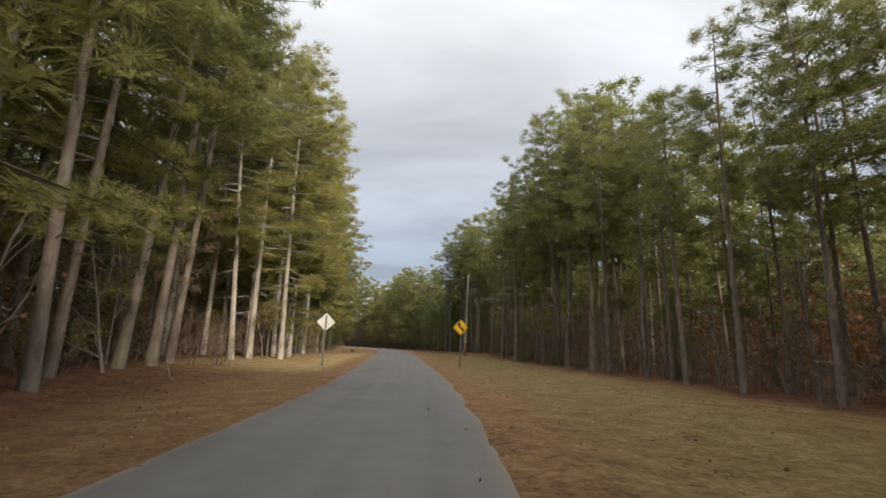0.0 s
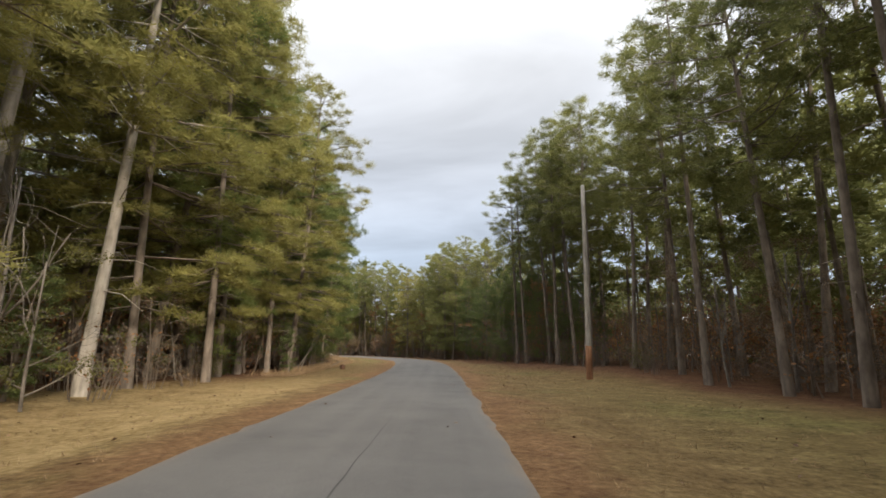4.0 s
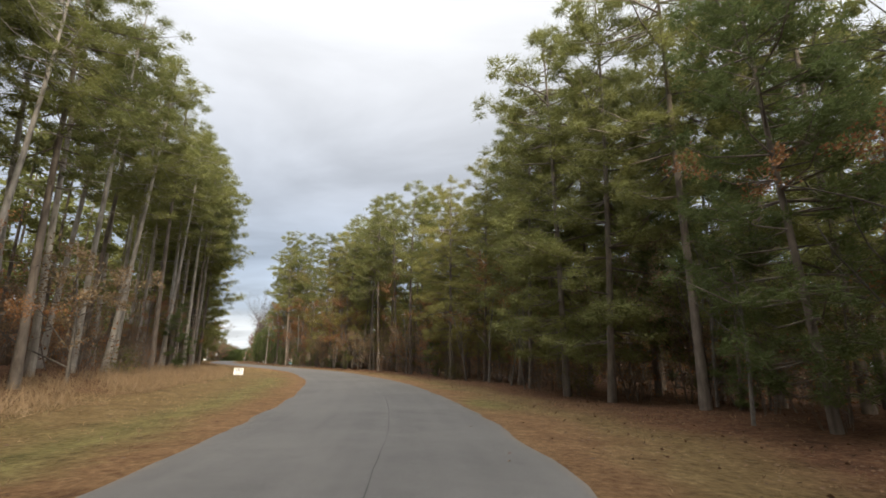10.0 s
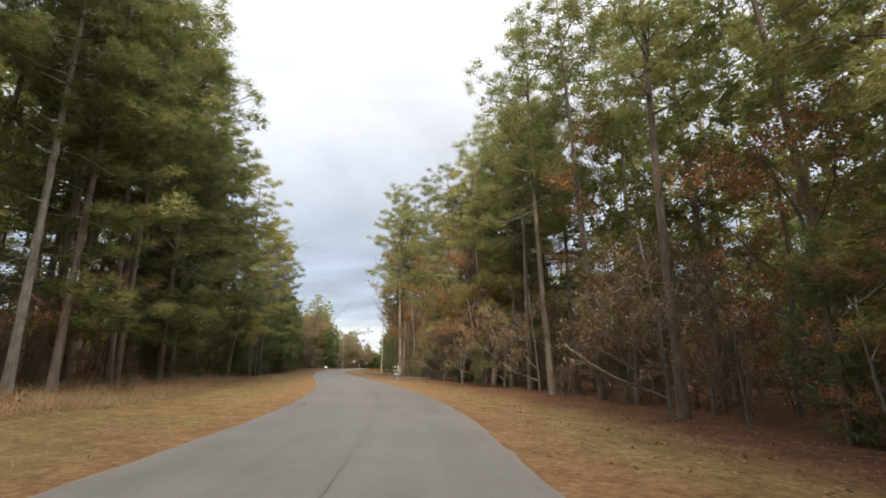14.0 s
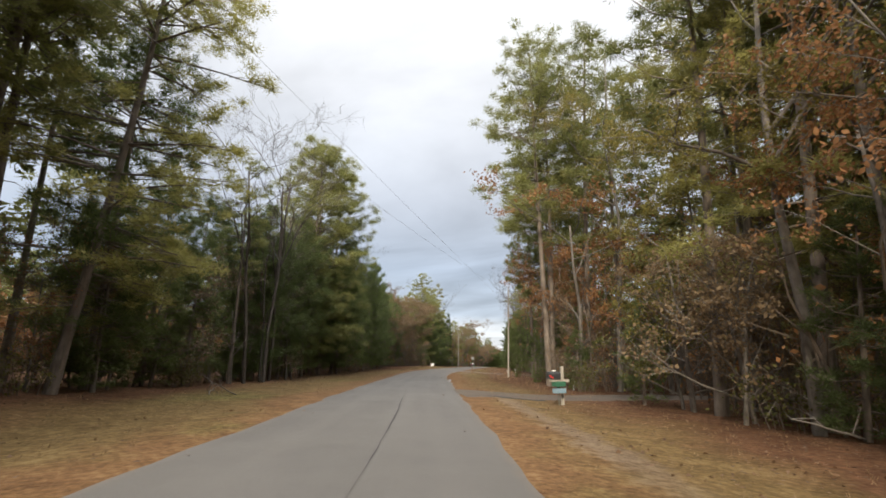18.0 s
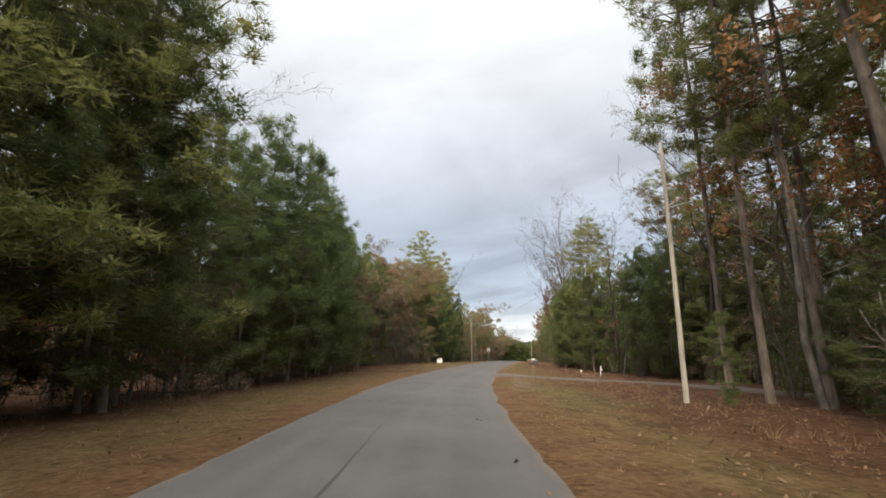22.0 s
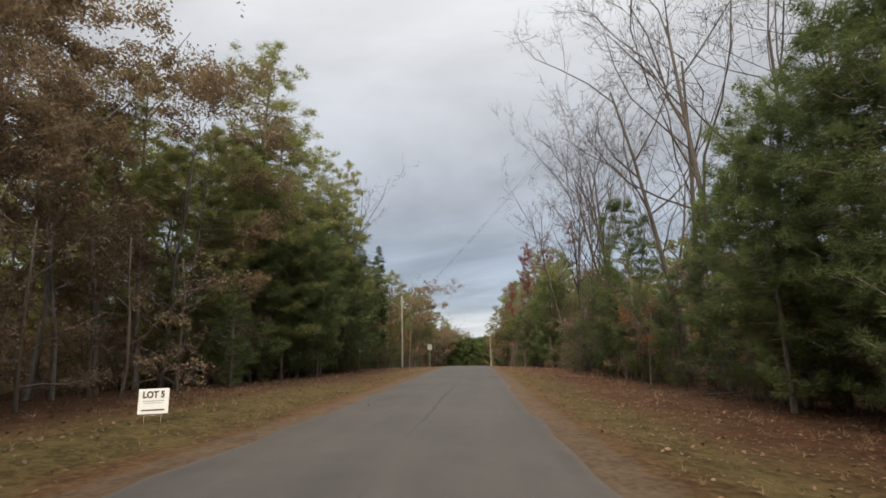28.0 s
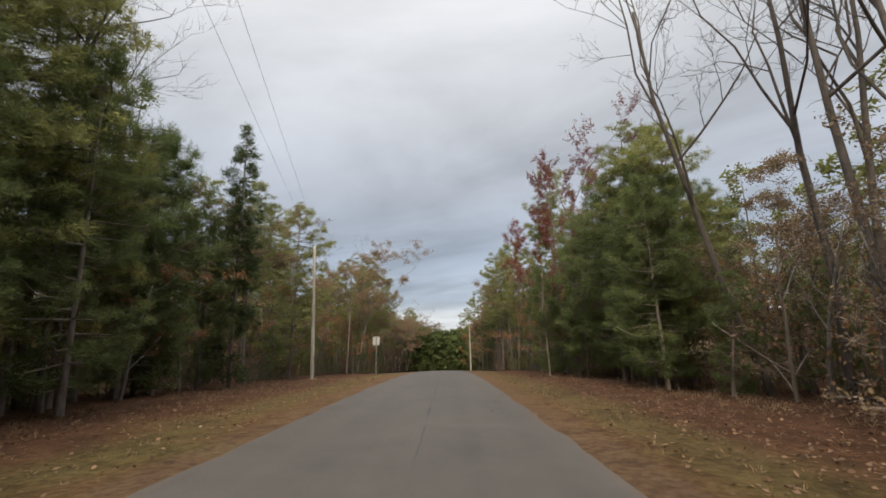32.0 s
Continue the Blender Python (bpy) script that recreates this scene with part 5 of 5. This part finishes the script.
def curve_sign():
    top = empty("curve_warning_sign", standing(31.25, 3.06, -3), "yellow diamond curve warning sign on green-grey steel post", "road sign")
    zc, r = 2.60, 0.539
    part("post", channel_post(2.95, 0.065, 0.012), POST_STEEL, top)
    plate = part("plate", outline(diamond(r, zc=zc), 0.0, 0.004), YELLOW, top, "yellow diamond plate")
    for a in range(4):
        m = Matrix.Translation((0, 0, zc)) @ Matrix.Rotation(a * math.pi / 2, 4, "Y") @ Matrix.Translation((0, 0, 0)) @ Matrix.Rotation(math.pi / 4, 4, "Y")
        bm = block(-0.33, 0.33, -0.0016, -0.0004, 0.342, 0.358)
        bm.transform(m)
        part("border", bm, BLACK, plate, "thin black border line")
    # arrow that bends to the left and straightens
    ring = [(x * r, z * r) for x, z in ((0.152, -0.52), (0.15, -0.30), (0.12, -0.245), (-0.171, -0.041), (-0.255, 0.045), (-0.295, 0.14), (-0.304, 0.25), (-0.48, 0.23), (-0.21, 0.67),
                                        (0.066, 0.238), (-0.10, 0.245), (-0.09, 0.16), (-0.05, 0.105), (0.26, -0.105), (0.325, -0.165), (0.353, -0.26), (0.358, -0.53))]
    part("arrow", outline([(x, z + zc) for x, z in ring], -0.0018, -0.0004), BLACK, plate, "black bent arrow")
    for z in (zc - 0.25, zc + 0.3):
        bolt(top, 0, 0, z)
    return top


def back_sign():
    top = empty("warning_sign", standing(28.65, -5.5, 4), "back of a diamond warning sign, dull bare aluminium", "road sign")
    top.matrix_basis = top.matrix_basis @ pose(0, 0, 0, 0, 1.0, 0)
    part("plate", outline(diamond(0.539, zc=2.55), 0.0, 0.004), SIGN_BACK, top, "dull aluminium plate")
    part("post", channel_post(2.95, 0.07, -0.034), POST_STEEL, top)
    for z in (2.3, 2.85):
        bolt(top, 0, -0.034, z)
    return top


def far_sign():
    top = empty("road_sign", standing(317, -7.6, 0), "back of two dull upright road signs on one post", "road sign")
    zc = 2.25 - height(317, -7.6)
    part("plate", block(-0.36, -0.015, 0.0, 0.004, zc - 0.45, zc + 0.45, 0.0), SIGN_DULL, top, "dull aluminium plate")
    part("plate", block(0.015, 0.36, 0.0, 0.004, zc - 0.45, zc + 0.45, 0.0), SIGN_DULL, top, "dull aluminium plate")
    part("post", channel_post(zc + 0.42, 0.07, -0.034), POST_STEEL, top)
    part("brace", block(-0.34, 0.34, 0.006, 0.03, zc - 0.02, zc + 0.02, 0.004), STEEL, top)
    return top


curve_sign()
back_sign()
far_sign()


def lettering(text, size, x, z, parent, material, y=-0.003, stretch=1.0):
    cu = bpy.data.curves.new("lettering", "FONT")
    cu.body, cu.size, cu.extrude, cu.offset = text, size, 0.0006, 0.006 * size / 0.15
    cu.align_x, cu.align_y = "CENTER", "CENTER"
    tmp = bpy.data.objects.new("lettering", cu)
    scene.collection.objects.link(tmp)
    me = bpy.data.meshes.new_from_object(tmp.evaluated_get(bpy.context.evaluated_depsgraph_get()))
    bpy.data.objects.remove(tmp)
    me.transform(Matrix.Translation((x, y, z)) @ Matrix.Rotation(math.pi / 2, 4, "X") @ Matrix.Diagonal((stretch, 1, 1, 1)))
    me.materials.clear()
    me.materials.append(material)
    ob = new("lettering", me)
    ob.parent = parent
    return ob


def lot_sign(text, s, d, w, h, foot, turn, tilt):
    top = empty("lot_sign", standing(s, d, turn) @ pose(0, 0, 0, 0, tilt, 0), "white board reading " + text + " on wire stakes in the grass", "lot sign", "lot signs")
    board = part("board", block(-w / 2, w / 2, 0.0, 0.006, foot, foot + h, 0.002), WHITE, top)
    lettering(text, 0.165, 0, foot + h - 0.115, board, BLACK, stretch=0.92)
    for k, (bw, z, t, mat) in enumerate(((0.40, 0.225, 0.018, GREY_INK), (0.34, 0.190, 0.012, GREY_INK), (0.42, 0.055, 0.026, BLACK))):
        part("text_bar", block(-bw / 2, bw / 2, -0.0016, -0.0004, foot + z, foot + z + t), mat, board)
    for x in (-w * 0.28, w * 0.28):
        part("stake", rod([(x, 0.009, -0.25), (x, 0.009, foot + h * 0.9)], [0.003, 0.003], 6), STEEL, top)
    part("cross_wire", rod([(-w * 0.28, 0.012, foot - 0.03), (w * 0.28, 0.012, foot - 0.03)], [0.003, 0.003], 6), STEEL, top)
    return top


lot_sign("LOT 4", 128.6, -8.0, 0.61, 0.46, 0.28, 4, 2.5)
lot_sign("LOT 5", 244.2, -5.9, 0.56, 0.46, 0.14, 6, -2)

# ---------------------------------------------------------------- utility poles and wires


def pole(s, d, h, r0, spots, lean_x=0.0, foot=1.5, label="weathered grey wooden utility pole at the roadside"):
    """A round wooden pole; spots: where its wires are held, out to its side and up."""
    p = place(s, d)
    top = empty("utility_pole", pose(p.x, p.y, p.z, 0, 0, heading(s)), label, "utility pole", "utility poles")
    tilt = math.tan(radians(lean_x))
    us = np.linspace(0, 1, 9)
    pts = [(tilt * u * h + 0.012 * math.sin(5 * u), 0.01 * math.sin(7 * u), u * h - (0.6 if u == 0 else 0)) for u in us]
    part("shaft", rod(pts, [r0 * (1 - 0.38 * u) for u in us], 14), POLE_WOOD, top)
    if foot:
        part("foot", rod([(0, 0, -0.3), (tilt * foot * 0.5, 0, foot * 0.5), (tilt * foot, 0, foot)], [r0 * 1.06, r0 * 1.04, r0 * 0.99], 14), POLE_BASE, top, "rust-brown stripped foot")
    for x, z in spots:
        part("bracket", rod([(tilt * z, -0.02, z - 0.22), (x, -0.02, z - 0.01)], [0.022, 0.018], 6), STEEL, top)
        part("insulator", rod([(x, 0, z - 0.03), (x, 0, z + 0.03), (x, 0, z + 0.05), (x, 0, z + 0.10)], [0.02, 0.05, 0.03, 0.045], 10), CERAMIC, top)
    m = top.matrix_basis
    return [m @ Vector((x, 0, z + 0.10)) for x, z in spots]


tops_a = pole(60.3, 7.9, 10.6, 0.16, ((1.0, 10.4), (1.2, 8.1)), 1.4, 1.7)
tops_b = pole(206.5, 7.0, 8.6, 0.088, ((0.3, 8.2), (0.4, 6.5), (0.85, 6.45)), 0.4, 0.0)
tops_c = pole(300.5, -9.8, 9.9, 0.14, ((0.3, 9.0), (0.7, 8.8)), -0.8, 0.0, "grey wooden utility pole standing beside trees")
pole(334.0, 3.4, 6.7, 0.10, (), 0.0, 0.0, "pale slim wooden service pole past the brow")


def wire(a, b, sag):
    pts = [a.lerp(b, u) - Vector((0, 0, 4 * sag * u * (1 - u))) for u in np.linspace(0, 1, 40)]
    ob = new("overhead_wire", Soup().tube([tuple(p) for p in pts], [0.0036] * 40, 5).mesh("overhead_wire", WIRE, True))
    return tagged(ob, "thin dark overhead wire strung between utility poles", "overhead wire", "overhead wires")


for a, b, sag in ((tops_a[0], tops_b[0], 4.3), (tops_a[1], tops_b[1], 0.8), (tops_b[1], tops_c[0], 1.6), (tops_b[2], tops_c[1], 1.1)):
    wire(a, b, sag)

# ---------------------------------------------------------------- mailboxes and markers


def shell(w, h, length, thick=0.0):
    """A box with a rounded top, lying along x."""
    pts = [(-w / 2, 0), (w / 2, 0), (w / 2, h - w / 2)]
    pts += [(w / 2 * math.cos(a), h - w / 2 + w / 2 * math.sin(a)) for a in np.linspace(0, math.pi, 11)[1:-1]]
    pts += [(-w / 2, h - w / 2)]
    bm = outline(pts, -length / 2, length / 2)
    bm.transform(Matrix.Rotation(math.pi / 2, 4, "Z"))
    return bm


def moved(bm, x, y, z, rz=0.0):
    bm.transform(pose(x, y, z, 0, 0, rz))
    return bm


def post_mailbox():
    top = empty("mailbox", standing(177.6, 5.1, 0, 0.05), "black metal mailbox on grey weathered wooden post", "mailbox", "mailboxes")
    part("post", block(-0.055, 0.055, -0.055, 0.055, -0.3, 1.38, 0.008), RAW_WOOD, top)
    part("crossbar", block(-0.50, 0.24, -0.10, -0.058, 0.80, 0.90, 0.006), RAW_WOOD, top)
    part("strut", moved(block(-0.02, 0.02, -0.02, 0.02, 0, 0.5, 0.004), -0.06, -0.075, 0.48), RAW_WOOD, top)
    box = part("box", moved(shell(0.20, 0.27, 0.50), -0.34, -0.06, 0.905), BOX_BLACK, top, "black painted box with a rounded top")
    part("door", moved(shell(0.21, 0.275, 0.02), -0.60, -0.06, 0.90), BOX_BLACK, box)
    flag = part("flag", block(-0.02, 0.16, -0.172, -0.166, 0.0, 0.06, 0.002), FLAG_RED, box, "red signal flag")
    flag.data.transform(Matrix.Translation((-0.52, 0, 1.00)) @ Matrix.Rotation(radians(35), 4, "Y"))
    part("plate", block(-0.42, -0.28, -0.165, -0.161, 1.19, 1.23), WHITE, box, "small white plate")
    return top


def paper_boxes():
    top = empty("newspaper_box", standing(177.35, 4.85, 4, 0.04) @ pose(0, 0, 0, 0, -3, 0), "green and faded blue newspaper tubes on thin post", "newspaper box")
    part("post", rod([(0.05, 0, -0.3), (0.05, 0, 0.86)], [0.02, 0.018], 8), POST_STEEL, top, "thin dark green post")
    for nm, z, mat, lab in (("green_tube", 0.66, BOX_GREEN, "green plastic tube"), ("blue_tube", 0.42, BOX_BLUE, "faded blue plastic tube")):
        bm = bmesh.new()
        w, h, ln, t = 0.19, 0.17, 0.46, 0.008
        for y0, y1, z0, z1 in ((-w / 2, w / 2, 0, t), (-w / 2, w / 2, h - t, h), (-w / 2, -w / 2 + t, t, h - t), (w / 2 - t, w / 2, t, h - t)):
            block(-ln / 2, ln / 2, y0, y1, z0, z1, 0.0, bm)
        block(ln / 2 - t, ln / 2 - 0.001, -w / 2 + t, w / 2 - t, t, h - t, 0.0, bm)
        part(nm, moved(bm, 0.05, -0.12, z, 3), mat, top, lab)
    part("bracket", block(0.01, 0.09, -0.045, -0.015, 0.59, 0.66, 0.004), BOX_GREEN, top)
    return top


def plain_mailbox():
    top = empty("mailbox", standing(216.0, 3.15, -4), "black metal mailbox with grey flat lid on brown wooden post", "mailbox", "mailboxes")
    part("post", block(-0.038, 0.038, -0.038, 0.038, -0.3, 0.86, 0.006), BROWN_WOOD, top, "brown wooden post")
    box = part("box", moved(shell(0.20, 0.24, 0.42), 0.02, 0, 0.865), BOX_BLACK, top)
    part("lid", block(-0.25, 0.28, -0.115, 0.115, 1.095, 1.110, 0.004), STEEL, box, "dull grey top plate")
    part("door", moved(shell(0.205, 0.245, 0.02), -0.20, 0, 0.863), BOX_BLACK, box)
    part("flag", block(-0.12, 0.02, -0.110, -0.104, 0.98, 1.02, 0.002), FLAG_RED, box, "red signal flag")
    part("plate", block(-0.05, 0.08, -0.02, -0.014, 1.110, 1.16, 0.0), WHITE, box, "small white plate")
    return top


post_mailbox()
paper_boxes()
plain_mailbox()


def marker(s, d, h, w, label, lean=0.0):
    top = empty("marker_post", standing(s, d) @ pose(0, 0, 0, 0, lean, 0), label, "marker post", "marker posts")
    part("stake", block(-w / 2, w / 2, -w / 3, w / 3, -0.2, h, 0.008), WHITE, top)
    return top


marker(186.6, 8.3, 0.44, 0.085, "short white wooden marker post beside the driveway", 3)
standpipe = marker(226.2, 8.6, 0.64, 0.065, "white plastic standpipe with a round cap in the grass", 4)
cap = bmesh.new()
bmesh.ops.create_uvsphere(cap, u_segments=12, v_segments=8, radius=0.06, matrix=Matrix.Translation((0.07, -0.05, 0.38)))
part("cap", cap, WHITE, standpipe, "round white cap")
reflector = marker(228.5, 7.6, 0.20, 0.03, "small white diamond reflector on a stake")
part("reflector", outline(diamond(0.09, 0.015, 0.24), -0.02, -0.014), WHITE, reflector, "white diamond plate")

# ---------------------------------------------------------------- deadfall, stump, nest


def stump(s, d, r, h):
    rng = np.random.default_rng(int(s * 10))
    bm = bmesh.new()
    bmesh.ops.create_cone(bm, cap_ends=True, segments=14, radius1=r * 1.35, radius2=r, depth=h + 0.2, matrix=Matrix.Translation((0, 0, h / 2 - 0.1)))
    for v in bm.verts:
        k = 1 + 0.14 * rng.normal()
        v.co.x, v.co.y = v.co.x * k, v.co.y * k
        if v.co.z > 0.1:
            v.co.z += rng.normal(0, 0.05)
    top = empty("tree_stump", standing(s, d), "weathered brown tree stump in the pine straw", "stump")
    part("wood", bm, STUMP, top)


stump(73.2, -7.2, 0.17, 0.32)


def fallen(s, d, length, r, turn, rise, seed, label, twigs=4):
    rng = np.random.default_rng(seed)
    so = Soup()
    pts = [np.array((u * length, 0.12 * length * math.sin(2.5 * u) * rng.uniform(0.4, 1), r + rise * u * length)) for u in np.linspace(0, 1, 7)]
    so.tube(pts, [r * (1 - 0.7 * u) for u in np.linspace(0, 1, 7)], 6)
    for _ in range(twigs):
        p = pts[rng.integers(2, 7)]
        so.tube([p, p + rng.normal(0, 0.14, 3) * length + (0, 0, 0.10 * length), p + rng.normal(0, 0.2, 3) * length + (0.1, 0, 0.15 * length)], [r * 0.4, r * 0.3, r * 0.1], 3)
    ob = new("fallen_branch", so.mesh("fallen_branch", BARK_GREY, True))
    ob.matrix_basis = standing(s, d, turn, -0.02)
    tagged(ob, label, "branch", "fallen branches")


fallen(178.6, -7.4, 2.4, 0.022, 150, 0.35, 1, "pale dead branch leaning out of the brush")
fallen(178.0, -8.2, 2.2, 0.03, 100, 0.10, 2, "pale dead branch lying at the forest edge")
fallen(251.2, 7.6, 1.6, 0.04, 20, 0.02, 3, "pale fallen branch lying on leaf litter")
fallen(95.5, 9.4, 2.4, 0.05, 10, 0.0, 4, "pale fallen branch lying on leaf litter", 2)
fallen(86.0, 10.2, 3.0, 0.06, -20, 0.03, 5, "grey fallen branch lying on leaf litter")
fallen(44.0, 12.4, 3.2, 0.05, -30, 0.25, 6, "pale dead branch leaning against pine trunks")
fallen(28.0, -9.8, 2.2, 0.03, 80, 0.3, 7, "pale dead branch leaning out of the brush")
fallen(80.0, -9.2, 2.4, 0.04, 60, 0.2, 8, "pale dead branch leaning out of the brush")
fallen(17.0, -8.6, 2.0, 0.03, 120, 0.4, 12, "pale dead branch leaning out of the brush")
fallen(72.8, -10.6, 1.7, 0.06, 0, 1.6, 9, "broken pale stub leaning at the forest edge", 0)
fallen(73.2, -10.4, 1.5, 0.05, 40, 2.2, 10, "broken pale stub leaning at the forest edge", 0)
fallen(170.0, 9.6, 2.6, 0.035, 200, 0.2, 11, "thin arched dead branch at the forest edge")

nest = Soup()
rng_nest = np.random.default_rng(5)
for _ in range(160):
    a = rng_nest.normal(0, 0.16, 3)
    w = rng_nest.normal(0, 0.16, 3)
    nest.sliver([a - w, a, a + w], 0.03, rng_nest)
nest.leaves(rng_nest.normal(0, 0.15, (220, 3)), 0.13, rng_nest)
nest_ob = new("squirrel_nest", nest.mesh("squirrel_nest", TWIG))
nest_ob.location = place(268.0, 9.75, 8.5)
tagged(nest_ob, "dark ball of twigs and leaves high in a bare tree", "nest")

# ---------------------------------------------------------------- litter and grass on the verges


def scatter(count, seed, lo, hi, near, far_e, sides=(-1, 1), bias=1.0):
    rng = np.random.default_rng(seed)
    out = []
    while len(out) < count:
        s, e = rng.uniform(lo, hi), near + (far_e - near) * rng.uniform() ** bias
        side = sides[rng.integers(len(sides))]
        if noise.noise((s * 0.35, e * 0.5 * side, seed)) < rng.uniform(-0.6, 0.35):
            continue
        d = edge_right(s) + e if side > 0 else edge_left(s) - e
        out.append((s, d))
    return out, rng


spots, rng_leaf = scatter(15000, 21, -5, 300, 0.3, 10.0, bias=0.7)
leaf_soup = Soup().leaves([tuple(place(s, d, 0.022)) for s, d in spots], 0.072, rng_leaf, flat=0.85)
spots, rng_leaf = scatter(17000, 22, 60, 300, 0.6, 8.5, sides=(1,), bias=0.8)
leaf_soup.leaves([tuple(place(s, d, 0.022)) for s, d in spots], 0.08, rng_leaf, flat=0.85)
spots, rng_leaf = scatter(13000, 24, 225, 300, 0.5, 8.0, bias=0.9)
leaf_soup.leaves([tuple(place(s, d, 0.022)) for s, d in spots], 0.078, rng_leaf, flat=0.8)
spots, rng_leaf = scatter(260, 23, 0, 300, -1.2, 0.3, bias=1.0)
leaf_soup.leaves([tuple(place(s, d, 0.05)) for s, d in spots], 0.09, rng_leaf, flat=0.9)
tagged(new("fallen_leaves", leaf_soup.mesh("fallen_leaves", FALLEN)), "pale brown fallen leaves scattered over the verge", "leaves", kind="stuff")


def tufts(name, count, seed, lo, hi, near, far_e, size, blades, material, label, sides=(-1, 1), wide=0.012):
    spots, rng = scatter(count, seed, lo, hi, near, far_e, sides)
    so = Soup()
    c = np.array([tuple(place(s, d, -0.01)) for s, d in spots])
    so.spray(c, np.repeat([[0, 0, 1.2]], len(c), 0), size, wide, blades, rng)
    return tagged(new(name, so.mesh(name, material)), label, "grass", kind="stuff")


tufts("grass_tufts", 9000, 31, -5, 300, 0.5, 7.0, 0.10, 6, BLADE, "short dead grass tufts on the verge")
tufts("tall_grass", 3000, 32, 97, 168, 5.0, 9.0, 0.55, 9, BLADE, "tall dry tan grass in front of the pines", (-1,), 0.014)
tufts("tall_grass", 700, 33, 62, 97, 4.5, 7.0, 0.40, 8, BLADE, "tall dry tan grass in front of the pines", (-1,), 0.014)
tufts("tall_grass", 900, 34, 186, 300, 4.2, 7.5, 0.28, 8, BLADE, "ankle-high dry grass at the forest edge", (-1, 1), 0.012)
